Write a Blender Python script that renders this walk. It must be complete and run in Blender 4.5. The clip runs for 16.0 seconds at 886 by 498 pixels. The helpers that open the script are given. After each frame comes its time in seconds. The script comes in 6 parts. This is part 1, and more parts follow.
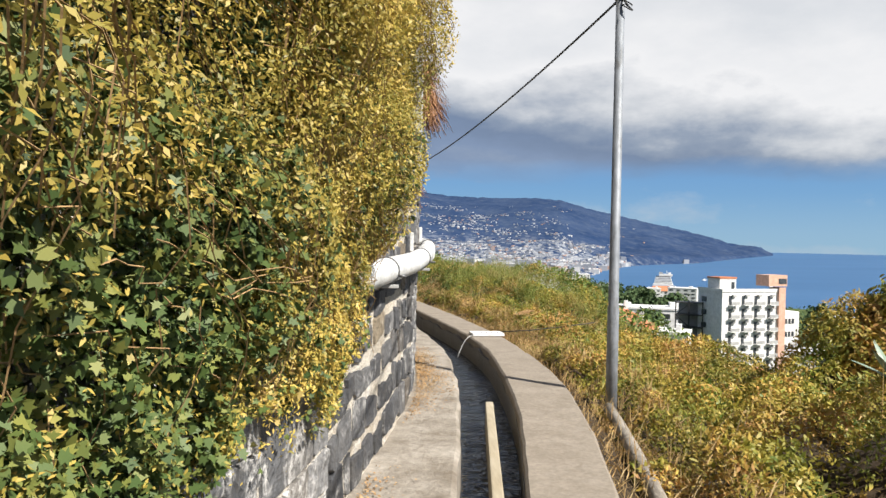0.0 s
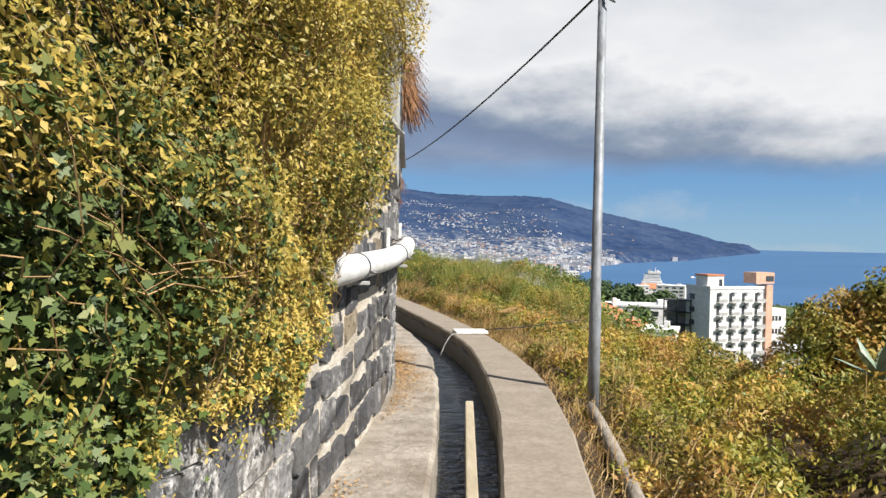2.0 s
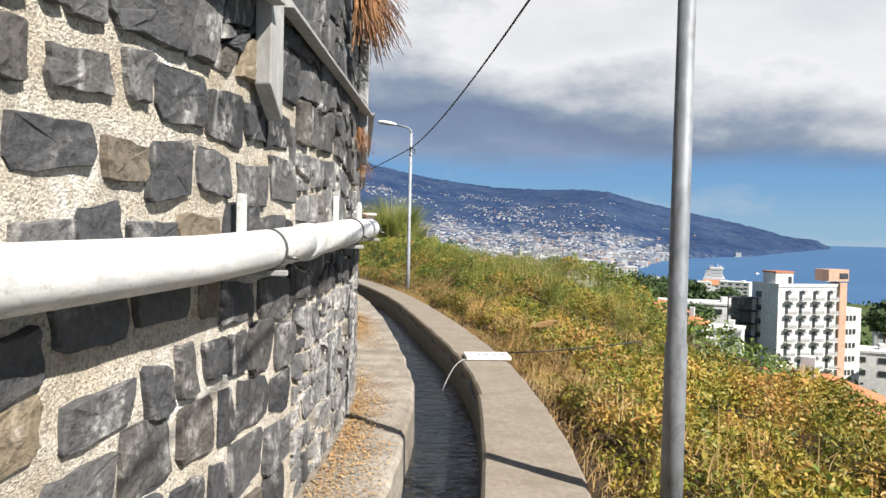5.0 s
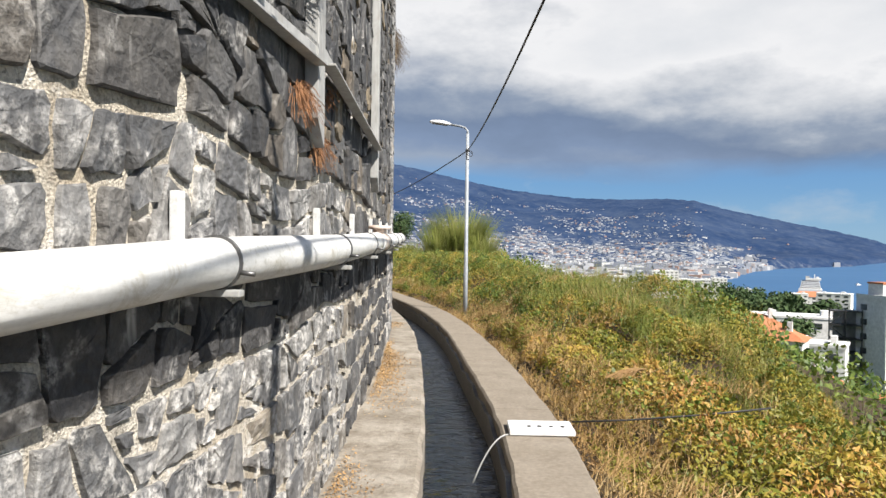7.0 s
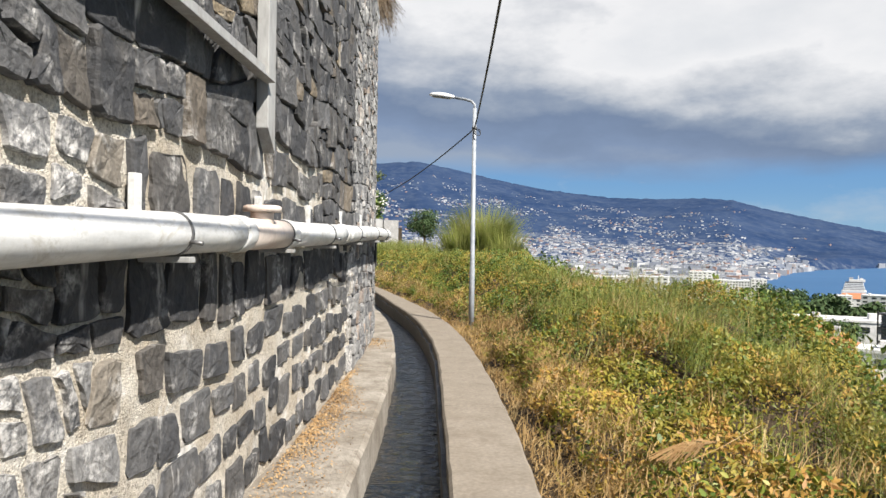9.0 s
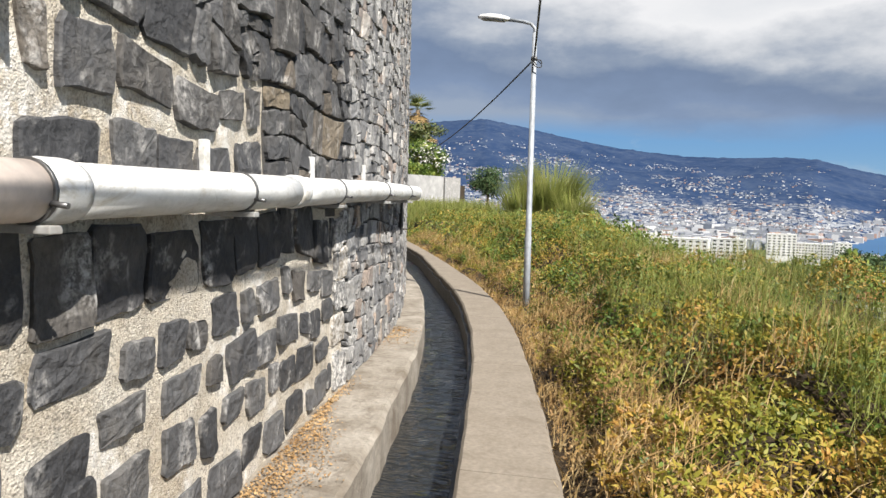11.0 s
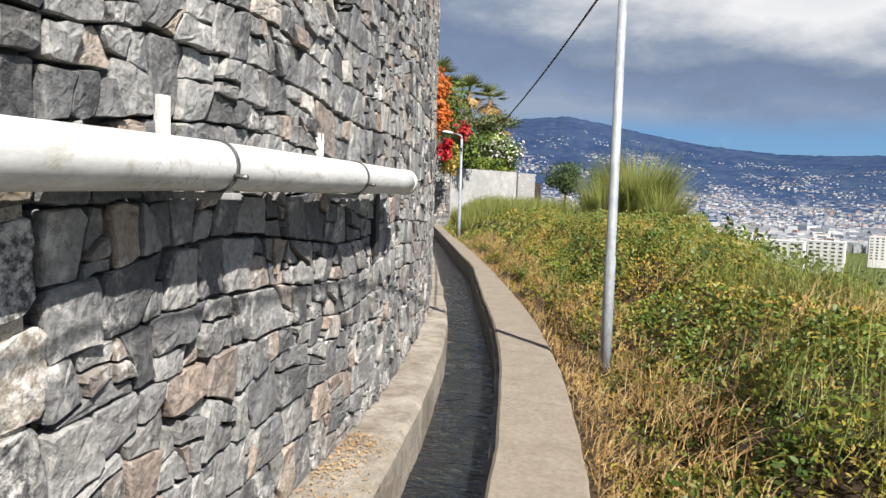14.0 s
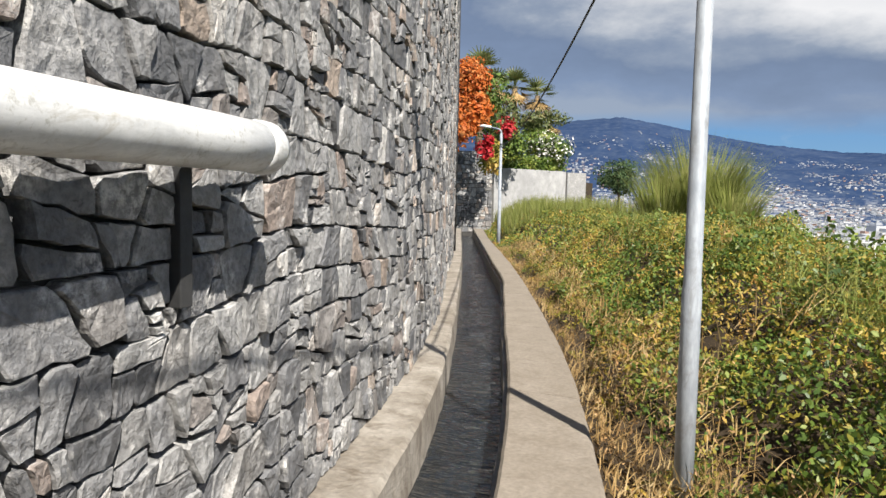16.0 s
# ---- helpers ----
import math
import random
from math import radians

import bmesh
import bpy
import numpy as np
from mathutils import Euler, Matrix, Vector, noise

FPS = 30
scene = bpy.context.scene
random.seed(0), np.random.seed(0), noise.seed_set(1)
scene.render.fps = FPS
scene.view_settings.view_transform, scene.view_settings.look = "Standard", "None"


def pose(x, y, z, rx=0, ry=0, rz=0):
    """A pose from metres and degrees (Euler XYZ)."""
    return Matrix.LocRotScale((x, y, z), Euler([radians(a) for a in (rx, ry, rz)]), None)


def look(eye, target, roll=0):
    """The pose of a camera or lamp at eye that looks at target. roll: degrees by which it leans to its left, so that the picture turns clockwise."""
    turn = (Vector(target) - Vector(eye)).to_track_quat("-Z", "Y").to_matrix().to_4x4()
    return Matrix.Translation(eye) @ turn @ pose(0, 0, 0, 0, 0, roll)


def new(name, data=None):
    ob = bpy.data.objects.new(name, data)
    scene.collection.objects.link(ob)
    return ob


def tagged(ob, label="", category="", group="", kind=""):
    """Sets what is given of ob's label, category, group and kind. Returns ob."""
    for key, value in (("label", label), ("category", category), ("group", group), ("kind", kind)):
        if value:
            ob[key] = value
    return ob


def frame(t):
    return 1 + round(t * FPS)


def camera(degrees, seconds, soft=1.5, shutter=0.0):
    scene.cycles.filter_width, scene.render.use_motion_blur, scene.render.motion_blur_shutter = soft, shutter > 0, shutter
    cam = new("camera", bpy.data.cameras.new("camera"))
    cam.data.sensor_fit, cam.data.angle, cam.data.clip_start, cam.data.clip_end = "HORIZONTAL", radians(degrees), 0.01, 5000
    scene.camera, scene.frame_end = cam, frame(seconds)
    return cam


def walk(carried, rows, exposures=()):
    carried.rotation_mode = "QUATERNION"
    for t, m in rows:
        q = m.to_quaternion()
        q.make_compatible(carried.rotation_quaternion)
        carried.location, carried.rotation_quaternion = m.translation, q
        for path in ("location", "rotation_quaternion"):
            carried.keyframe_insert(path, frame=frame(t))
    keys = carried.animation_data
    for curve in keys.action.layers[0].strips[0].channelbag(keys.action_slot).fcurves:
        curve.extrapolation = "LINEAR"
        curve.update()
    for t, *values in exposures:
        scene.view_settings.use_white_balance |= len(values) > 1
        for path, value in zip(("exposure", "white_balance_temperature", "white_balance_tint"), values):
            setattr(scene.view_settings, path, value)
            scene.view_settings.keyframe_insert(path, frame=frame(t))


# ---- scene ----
cam = camera(63.8, 16.0)
PATH = [
    (0, (0.238, -1.324, 1.454), (0.401, 0.67, 1.434), 1.2),
    (0.5, (0.245, -1.315, 1.459), (0.424, 0.676, 1.437), 1.4),
    (1, (0.245, -1.323, 1.464), (0.439, 0.668, 1.443), 1.4),
    (1.5, (0.263, -1.303, 1.457), (0.454, 0.688, 1.432), 1.4),
    (2, (0.35, -1.194, 1.441), (0.542, 0.796, 1.415), 1.2),
    (2.5, (0.423, -0.879, 1.422), (0.671, 1.105, 1.39), 1.2),
    (3, (0.558, -0.417, 1.377), (0.9, 1.553, 1.337), 1.1),
    (3.5, (0.71, 0.088, 1.385), (1.057, 2.057, 1.348), 1.2),
    (4, (0.863, 0.631, 1.399), (1.154, 2.609, 1.363), 1.0),
    (4.2, (0.934, 0.884, 1.395), (1.116, 2.875, 1.351), 1.1),
    (6.3, (1.503, 3.276, 1.444), (1.434, 5.274, 1.398), 1.1),
    (6.5, (1.535, 3.517, 1.456), (1.415, 5.513, 1.422), 0.8),
    (7, (1.605, 4.164, 1.459), (1.417, 6.155, 1.443), 0.8),
    (7.5, (1.706, 4.852, 1.44), (1.503, 6.841, 1.426), 0.6),
    (8, (1.802, 5.497, 1.442), (1.59, 7.486, 1.429), 0.7),
    (8.5, (1.885, 6.142, 1.445), (1.661, 8.13, 1.428), 0.9),
    (9, (1.918, 6.858, 1.429), (1.637, 8.838, 1.411), 0.9),
    (9.2, (1.933, 7.115, 1.45), (1.646, 9.094, 1.411), 1.2),
    (11.3, (1.81, 9.655, 1.473), (1.338, 11.593, 1.334), 1.4),
    (11.5, (1.794, 9.871, 1.496), (1.322, 11.809, 1.359), 1.4),
    (12, (1.739, 10.536, 1.479), (1.169, 12.448, 1.335), 1.5),
    (12.5, (1.673, 11.196, 1.454), (1.026, 13.083, 1.311), 1.3),
    (13, (1.606, 11.891, 1.448), (0.959, 13.778, 1.302), 1.4),
    (13.5, (1.484, 12.541, 1.453), (0.837, 14.427, 1.307), 1.6),
    (14, (1.371, 13.208, 1.454), (0.696, 15.085, 1.304), 1.8),
    (14.5, (1.25, 13.909, 1.462), (0.567, 15.783, 1.305), 2.1),
    (15, (1.145, 14.557, 1.458), (0.385, 16.4, 1.297), 2.1),
    (15.5, (1.027, 15.197, 1.441), (0.222, 17.021, 1.282), 2.0),
    (16, (0.951, 15.808, 1.387), (0.139, 17.63, 1.243), 1.2),
]
walk(cam, [(t, look(eye, target, roll)) for t, eye, target, roll in PATH])

# ---------------------------------------------------------------- light
SUN_EL, SUN_AZ = radians(46), radians(133)      # azimuth from +y towards +x
scene.view_settings.exposure = 1.09
world = bpy.data.worlds.new("world")
scene.world = world
world.use_nodes = True


def build_sky():
    nt = world.node_tree
    n, l = nt.nodes, nt.links
    n.clear()
    out, bg = n.new("ShaderNodeOutputWorld"), n.new("ShaderNodeBackground")
    sky = n.new("ShaderNodeTexSky")
    sky.sky_type, sky.sun_disc = "NISHITA", False
    sky.sun_elevation, sky.sun_rotation = SUN_EL, SUN_AZ
    sky.dust_density, sky.ozone_density, sky.air_density = 0.6, 2.0, 1.0
    tc = n.new("ShaderNodeTexCoord")
    sep = n.new("ShaderNodeSeparateXYZ")
    l.new(tc.outputs["Generated"], sep.inputs[0])
    z = sep.outputs["Z"]

    def math_node(op, a, b=0.0, c=0.0):
        m = n.new("ShaderNodeMath")
        m.operation = op
        for i, v in enumerate((a, b, c)):
            if isinstance(v, (int, float)):
                m.inputs[i].default_value = v
            else:
                l.new(v, m.inputs[i])
        return m.outputs[0]

    def noise_node(scale, stretch, detail=6.0, rough=0.55, offset=0.0):
        mp = n.new("ShaderNodeMapping")
        mp.inputs["Scale"].default_value = (1, 1, stretch)
        mp.inputs["Location"].default_value = (offset, offset, 0)
        l.new(tc.outputs["Generated"], mp.inputs[0])
        t = n.new("ShaderNodeTexNoise")
        t.inputs["Scale"].default_value, t.inputs["Detail"].default_value, t.inputs["Roughness"].default_value = scale, detail, rough
        l.new(mp.outputs[0], t.inputs["Vector"])
        return t.outputs["Fac"]

    def ramp(v, stops):
        r = n.new("ShaderNodeValToRGB")
        while len(r.color_ramp.elements) < len(stops):
            r.color_ramp.elements.new(0.5)
        for e, (p, c) in zip(r.color_ramp.elements, stops):
            e.position, e.color = p, (*c, 1)
        l.new(v, r.inputs[0])
        return r.outputs[0]

    def mix(f, a, b):
        m = n.new("ShaderNodeMix")
        m.data_type = "RGBA"
        l.new(f, m.inputs[0])
        for i, v in ((6, a), (7, b)):
            if isinstance(v, tuple):
                m.inputs[i].default_value = (*v, 1)
            else:
                l.new(v, m.inputs[i])
        return m.outputs[2]

    big = noise_node(2.6, 4.0, 7, 0.55, 0.37)
    fine = noise_node(6.5, 2.2, 9, 0.58, 2.1)
    soft = noise_node(1.5, 5.0, 3, 0.5, 5.3)
    # the height at which one looks into the cloud deck, made uneven
    level = math_node("ADD", z, math_node("MULTIPLY_ADD", big, 0.045, -0.0225))
    level = math_node("ADD", level, math_node("MULTIPLY_ADD", fine, 0.03, -0.015))
    cover = ramp(level, [(0.0, (0, 0, 0)), (0.088, (0, 0, 0)), (0.118, (1, 1, 1)), (0.33, (1, 1, 1)), (0.43, (0.2, 0.2, 0.2)), (1.0, (0.1, 0.1, 0.1))])
    tilt = math_node("MULTIPLY_ADD", sep.outputs["X"], 0.21, -0.066)
    tone_level = math_node("ADD", tilt, math_node("ADD", math_node("ADD", z, math_node("MULTIPLY_ADD", soft, 0.20, -0.10)), math_node("MULTIPLY_ADD", fine, 0.22, -0.11)))
    tone = ramp(tone_level, [(0.0, (0.36, 0.43, 0.56)), (0.05, (0.25, 0.33, 0.50)), (0.11, (0.205, 0.27, 0.41)), (0.15, (0.34, 0.40, 0.51)), (0.195, (0.72, 0.74, 0.78)), (0.24, (1.06, 1.05, 1.05)), (0.34, (0.85, 0.87, 0.9)), (0.7, (0.8, 0.82, 0.86))])
    clear = ramp(z, [(0.0, (0.33, 0.56, 0.76)), (0.02, (0.30, 0.53, 0.76)), (0.07, (0.20, 0.43, 0.74)), (0.14, (0.14, 0.34, 0.70)), (0.4, (0.07, 0.19, 0.45)), (1.0, (0.04, 0.11, 0.28))])
    wisp = ramp(math_node("ADD", fine, math_node("MULTIPLY_ADD", soft, 0.6, -0.3)), [(0.0, (0, 0, 0)), (0.52, (0, 0, 0)), (0.72, (0.55, 0.55, 0.55)), (1.0, (0.8, 0.8, 0.8))])
    clear = mix(wisp, clear, (0.62, 0.68, 0.76))
    seen = mix(cover, clear, tone)
    # sunlit puffs along the lower edge of the deck
    rim = ramp(level, [(0.0, (0, 0, 0)), (0.080, (0, 0, 0)), (0.097, (0.85, 0.85, 0.85)), (0.115, (0, 0, 0)), (1.0, (0, 0, 0))])
    gaps = ramp(soft, [(0.0, (0, 0, 0)), (0.48, (0, 0, 0)), (0.60, (1, 1, 1)), (1.0, (1, 1, 1))])
    seen = mix(math_node("MULTIPLY", rim, gaps), seen, (0.80, 0.84, 0.90))
    # the sky's own light lies under the clouds
    scaled = n.new("ShaderNodeMix")
    scaled.data_type, scaled.blend_type = "RGBA", "ADD"
    scaled.inputs[0].default_value = 1.0
    l.new(seen, scaled.inputs[6])
    dim = n.new("ShaderNodeMix")
    dim.data_type, dim.blend_type = "RGBA", "MULTIPLY"
    dim.inputs[0].default_value = 1.0
    l.new(sky.outputs[0], dim.inputs[6])
    dim.inputs[7].default_value = (0.012, 0.012, 0.012, 1)
    l.new(dim.outputs[2], scaled.inputs[7])
    l.new(scaled.outputs[2], bg.inputs[0])
    bg.inputs[1].default_value = 0.385
    l.new(bg.outputs[0], out.inputs[0])


build_sky()
sun_data = bpy.data.lights.new("sun", "SUN")
sun_data.energy, sun_data.angle, sun_data.color = 5.0, radians(0.55), (1.0, 0.945, 0.865)
sun = new("sun", sun_data)
sun.matrix_world = look((60 * math.sin(SUN_AZ) * math.cos(SUN_EL), 60 * math.cos(SUN_AZ) * math.cos(SUN_EL), 60 * math.sin(SUN_EL)), (0, 0, 0))


# ---------------------------------------------------------------- materials
class Nodes:
    """A short hand for node materials."""

    def __init__(self, name):
        self.mat = bpy.data.materials.new(name)
        self.mat.use_nodes = True
        self.nt = self.mat.node_tree
        self.bsdf = self.nt.nodes["Principled BSDF"]
        self.tc = self.nt.nodes.new("ShaderNodeTexCoord").outputs["Object"]
        self.geo = self.nt.nodes.new("ShaderNodeNewGeometry")
        self.info = self.nt.nodes.new("ShaderNodeObjectInfo")

    def link(self, a, b):
        self.nt.links.new(a, b)

    def put(self, sock, v):
        if isinstance(v, (int, float)):
            sock.default_value = v
        elif isinstance(v, tuple):
            sock.default_value = (*v, 1) if len(v) == 3 else v
        else:
            self.link(v, sock)

    def noise(self, scale, detail=5.0, rough=0.6, stretch=(1, 1, 1), distort=0.0):
        m = self.nt.nodes.new("ShaderNodeMapping")
        m.inputs["Scale"].default_value = stretch
        self.link(self.tc, m.inputs[0])
        t = self.nt.nodes.new("ShaderNodeTexNoise")
        t.inputs["Scale"].default_value, t.inputs["Detail"].default_value = scale, detail
        t.inputs["Roughness"].default_value, t.inputs["Distortion"].default_value = rough, distort
        self.link(m.outputs[0], t.inputs["Vector"])
        return t.outputs["Fac"]

    def voronoi(self, scale, out="Distance", feature="F1"):
        t = self.nt.nodes.new("ShaderNodeTexVoronoi")
        t.feature = feature
        t.inputs["Scale"].default_value = scale
        self.link(self.tc, t.inputs["Vector"])
        return t.outputs[out]

    def ramp(self, v, *stops):
        r = self.nt.nodes.new("ShaderNodeValToRGB")
        while len(r.color_ramp.elements) < len(stops):
            r.color_ramp.elements.new(0.5)
        for e, (p, c) in zip(r.color_ramp.elements, stops):
            c = (c, c, c) if isinstance(c, (int, float)) else c
            e.position, e.color = p, (*c, 1)
        self.link(v, r.inputs[0])
        return r.outputs[0]

    def mix(self, f, a, b, blend="MIX"):
        m = self.nt.nodes.new("ShaderNodeMix")
        m.data_type, m.blend_type = "RGBA", blend
        self.put(m.inputs[0], f)
        self.put(m.inputs[6], a)
        self.put(m.inputs[7], b)
        return m.outputs[2]

    def calc(self, op, a, b=0.0):
        m = self.nt.nodes.new("ShaderNodeMath")
        m.operation = op
        self.put(m.inputs[0], a)
        self.put(m.inputs[1], b)
        return m.outputs[0]

    def bump(self, height, strength=0.5, distance=0.01):
        b = self.nt.nodes.new("ShaderNodeBump")
        b.inputs["Strength"].default_value, b.inputs["Distance"].default_value = strength, distance
        self.link(height, b.inputs["Height"])
        self.link(b.outputs[0], self.bsdf.inputs["Normal"])

    def done(self, color, rough=0.8, metal=0.0, spec=0.4):
        self.put(self.bsdf.inputs["Base Color"], color)
        self.put(self.bsdf.inputs["Roughness"], rough)
        self.put(self.bsdf.inputs["Metallic"], metal)
        self.put(self.bsdf.inputs["Specular IOR Level"], spec)
        return self.mat


def stone_material(name, stops, white=0.6, start=0.52, runs=0.6):
    m = Nodes(name)
    rnd = m.calc("FRACT", m.calc("ADD", m.geo.outputs["Random Per Island"], m.info.outputs["Random"]))
    base = m.ramp(rnd, *stops)
    grain = m.noise(38, 6, 0.7)
    patch = m.noise(6, 4, 0.6)
    col = m.mix(1.0, base, m.ramp(grain, (0.28, 0.5), (0.72, 1.4)), "MULTIPLY")
    col = m.mix(m.ramp(patch, (0.5, 0.0), (0.75, 0.35)), col, (0.16, 0.145, 0.125))
    blotch = m.noise(4.5, 4, 0.6)
    speck = m.noise(26, 5, 0.75)
    lime = m.calc("MULTIPLY", m.ramp(blotch, (start, 0.0), (start + 0.14, 1.0)), m.ramp(speck, (0.42, 0.0), (0.60, white)))
    streak = m.noise(8, 3, 0.5, (1, 1, 0.10))
    run = m.calc("MULTIPLY", m.ramp(streak, (0.62, 0.0), (0.68, 1.0)), m.ramp(m.noise(3, 3), (0.5, 0.0), (0.6, runs)))
    lime = m.calc("MAXIMUM", lime, run)
    col = m.mix(lime, col, (0.56, 0.545, 0.52))
    col = m.mix(m.ramp(m.noise(17, 5, 0.75), (0.30, 0.75), (0.42, 0.0)), col, (0.03, 0.03, 0.032))
    m.bump(m.calc("ADD", m.calc("MULTIPLY", m.noise(9, 5, 0.6), 2.6), m.calc("MULTIPLY", grain, 0.5)), 0.9, 0.013)
    return m.done(col, m.ramp(grain, (0.3, 0.7), (0.7, 0.95)), 0.0, 0.35)


GREYS = [(0.0, (0.032, 0.033, 0.036)), (0.3, (0.056, 0.057, 0.061)), (0.65, (0.094, 0.094, 0.096)), (0.88, (0.066, 0.063, 0.061)), (0.95, (0.12, 0.10, 0.078)), (1.0, (0.21, 0.17, 0.115))]
MIDS = [(0.0, (0.062, 0.064, 0.068)), (0.4, (0.110, 0.111, 0.115)), (0.75, (0.180, 0.179, 0.177)), (0.92, (0.12, 0.114, 0.108)), (1.0, (0.22, 0.19, 0.15))]
PALES = [(0.0, (0.080, 0.082, 0.087)), (0.3, (0.165, 0.166, 0.170)), (0.6, (0.295, 0.293, 0.287)), (0.83, (0.175, 0.172, 0.168)), (0.91, (0.25, 0.205, 0.18)), (0.96, (0.30, 0.245, 0.20)), (1.0, (0.46, 0.45, 0.43))]
M_STONE = stone_material("basalt", GREYS, 0.65, 0.545)
# dark stones, with the pipe's shadow also put into their colour
M_SHADEDSTONE = stone_material("shadowed_dark_basalt", [(0.0, (0.024, 0.025, 0.028)), (0.6, (0.050, 0.050, 0.053)), (1.0, (0.080, 0.074, 0.068))], 0.7, 0.53)
M_LIMED = stone_material("limed_basalt", MIDS, 0.85, 0.46)
M_RUBBLE = stone_material("rubble_stone", PALES, 0.85, 0.52, 0.12)
M_QUOIN = stone_material("whitewashed_stone", MIDS, 0.95, 0.36)


def plain(name, lo, hi, scale=20, rough=0.85, bump=0.5, dist=0.006, metal=0.0, spec=0.4, stain=None, stretch=(1, 1, 1)):
    m = Nodes(name)
    g = m.noise(scale, 6, 0.65, stretch)
    b = m.noise(scale / 9, 4, 0.6)
    col = m.mix(m.ramp(b, (0.3, 0.0), (0.7, 1.0)), lo, hi)
    col = m.mix(1.0, col, m.ramp(g, (0.25, 0.72), (0.75, 1.22)), "MULTIPLY")
    if stain:
        s = m.noise(scale / 4, 6, 0.7, (1, 1, 0.5), 0.6)
        col = m.mix(m.ramp(s, (0.52, 0.0), (0.68, 0.8)), col, stain)
    m.bump(g, bump, dist)
    return m.done(col, rough, metal, spec)


def mortar_material():
    """Coarse lime mortar full of small grey and tan pebbles, with white bloom and grey grime."""
    m = Nodes("lime_mortar")
    grain, broad = m.noise(95, 5, 0.7), m.noise(3.2, 5, 0.65)
    col = m.mix(m.ramp(broad, (0.35, 0.0), (0.65, 1.0)), (0.43, 0.37, 0.285), (0.64, 0.60, 0.525))
    col = m.mix(m.ramp(m.voronoi(105, "Color"), (0.6, 0.0), (0.85, 0.7)), col, (0.22, 0.195, 0.165))
    col = m.mix(1.0, col, m.ramp(grain, (0.3, 0.62), (0.7, 1.3)), "MULTIPLY")
    bloom = m.calc("MULTIPLY", m.ramp(m.noise(2.1, 5, 0.7), (0.54, 0.0), (0.64, 0.85)), m.ramp(m.noise(19, 5, 0.7), (0.38, 0.0), (0.58, 1.0)))
    col = m.mix(bloom, col, (0.76, 0.745, 0.715))
    grime = m.ramp(m.noise(6, 5, 0.7, (1, 1, 0.35)), (0.56, 0.0), (0.72, 0.7))
    col = m.mix(grime, col, (0.15, 0.14, 0.125))
    m.bump(m.calc("ADD", grain, m.calc("MULTIPLY", m.voronoi(120), 0.5)), 1.0, 0.011)
    return m.done(col, 0.95, 0.0, 0.2)


M_MORTAR = mortar_material()
M_CREVICE = plain("dark_joint_earth", (0.03, 0.028, 0.026), (0.075, 0.07, 0.064), 40, 0.95, 0.8, 0.01)
M_CONCRETE = plain("worn_concrete", (0.186, 0.157, 0.122), (0.237, 0.205, 0.166), 30, 0.9, 0.35, 0.004, stain=(0.154, 0.128, 0.099))
M_CURB = plain("rough_concrete", (0.15, 0.125, 0.095), (0.34, 0.31, 0.265), 22, 0.92, 1.0, 0.015, stain=(0.12, 0.095, 0.07))
M_BED = plain("channel_bed", (0.05, 0.045, 0.035), (0.10, 0.085, 0.06), 15, 0.9)
M_PLASTER = plain("grey_plaster", (0.288, 0.288, 0.288), (0.368, 0.368, 0.360), 3, 0.9, 0.3, 0.01, stain=(0.240, 0.240, 0.240))
M_STEEL = plain("galvanised_steel", (0.235, 0.26, 0.29), (0.34, 0.365, 0.395), 35, 0.6, 0.15, 0.002, 0.15, 0.4, stain=(0.17, 0.17, 0.17), stretch=(1, 1, 0.25))
# darker copy of the steel: the near pole's shaded side put into colour
M_SHADEDSTEEL = plain("shaded_galvanised_steel", (0.15, 0.165, 0.185), (0.235, 0.25, 0.27), 35, 0.6, 0.15, 0.002, 0.25, 0.4, stain=(0.10, 0.10, 0.10), stretch=(1, 1, 0.25))
M_GREYPAINT = plain("grey_painted_steel", (0.288, 0.288, 0.280), (0.376, 0.376, 0.368), 25, 0.6, 0.15, 0.002, 0.1, 0.4, stain=(0.240, 0.224, 0.200), stretch=(1, 1, 0.2))
def pipe_material():
    """White pipe paint gone grey, with brown drips, algae specks and scuffs along it."""
    m = Nodes("weathered_pipe_paint")
    scuff, fine = m.noise(5, 6, 0.7, (3, 0.5, 3)), m.noise(40, 5, 0.7)
    col = m.mix(m.ramp(scuff, (0.38, 0.0), (0.62, 1.0)), (0.47, 0.475, 0.47), (0.66, 0.66, 0.65))
    col = m.mix(m.ramp(m.noise(7, 6, 0.75, (1, 0.6, 1), 0.8), (0.55, 0.0), (0.70, 0.75)), col, (0.30, 0.265, 0.20))
    col = m.mix(m.calc("MULTIPLY", m.ramp(m.noise(1.3, 3), (0.48, 0.0), (0.58, 1.0)), m.ramp(fine, (0.52, 0.0), (0.66, 0.6))), col, (0.19, 0.18, 0.14))
    col = m.mix(1.0, col, m.ramp(fine, (0.3, 0.9), (0.7, 1.06)), "MULTIPLY")
    m.bump(scuff, 0.12, 0.003)
    return m.done(col, m.ramp(scuff, (0.3, 0.55), (0.7, 0.36)), 0.0, 0.45)


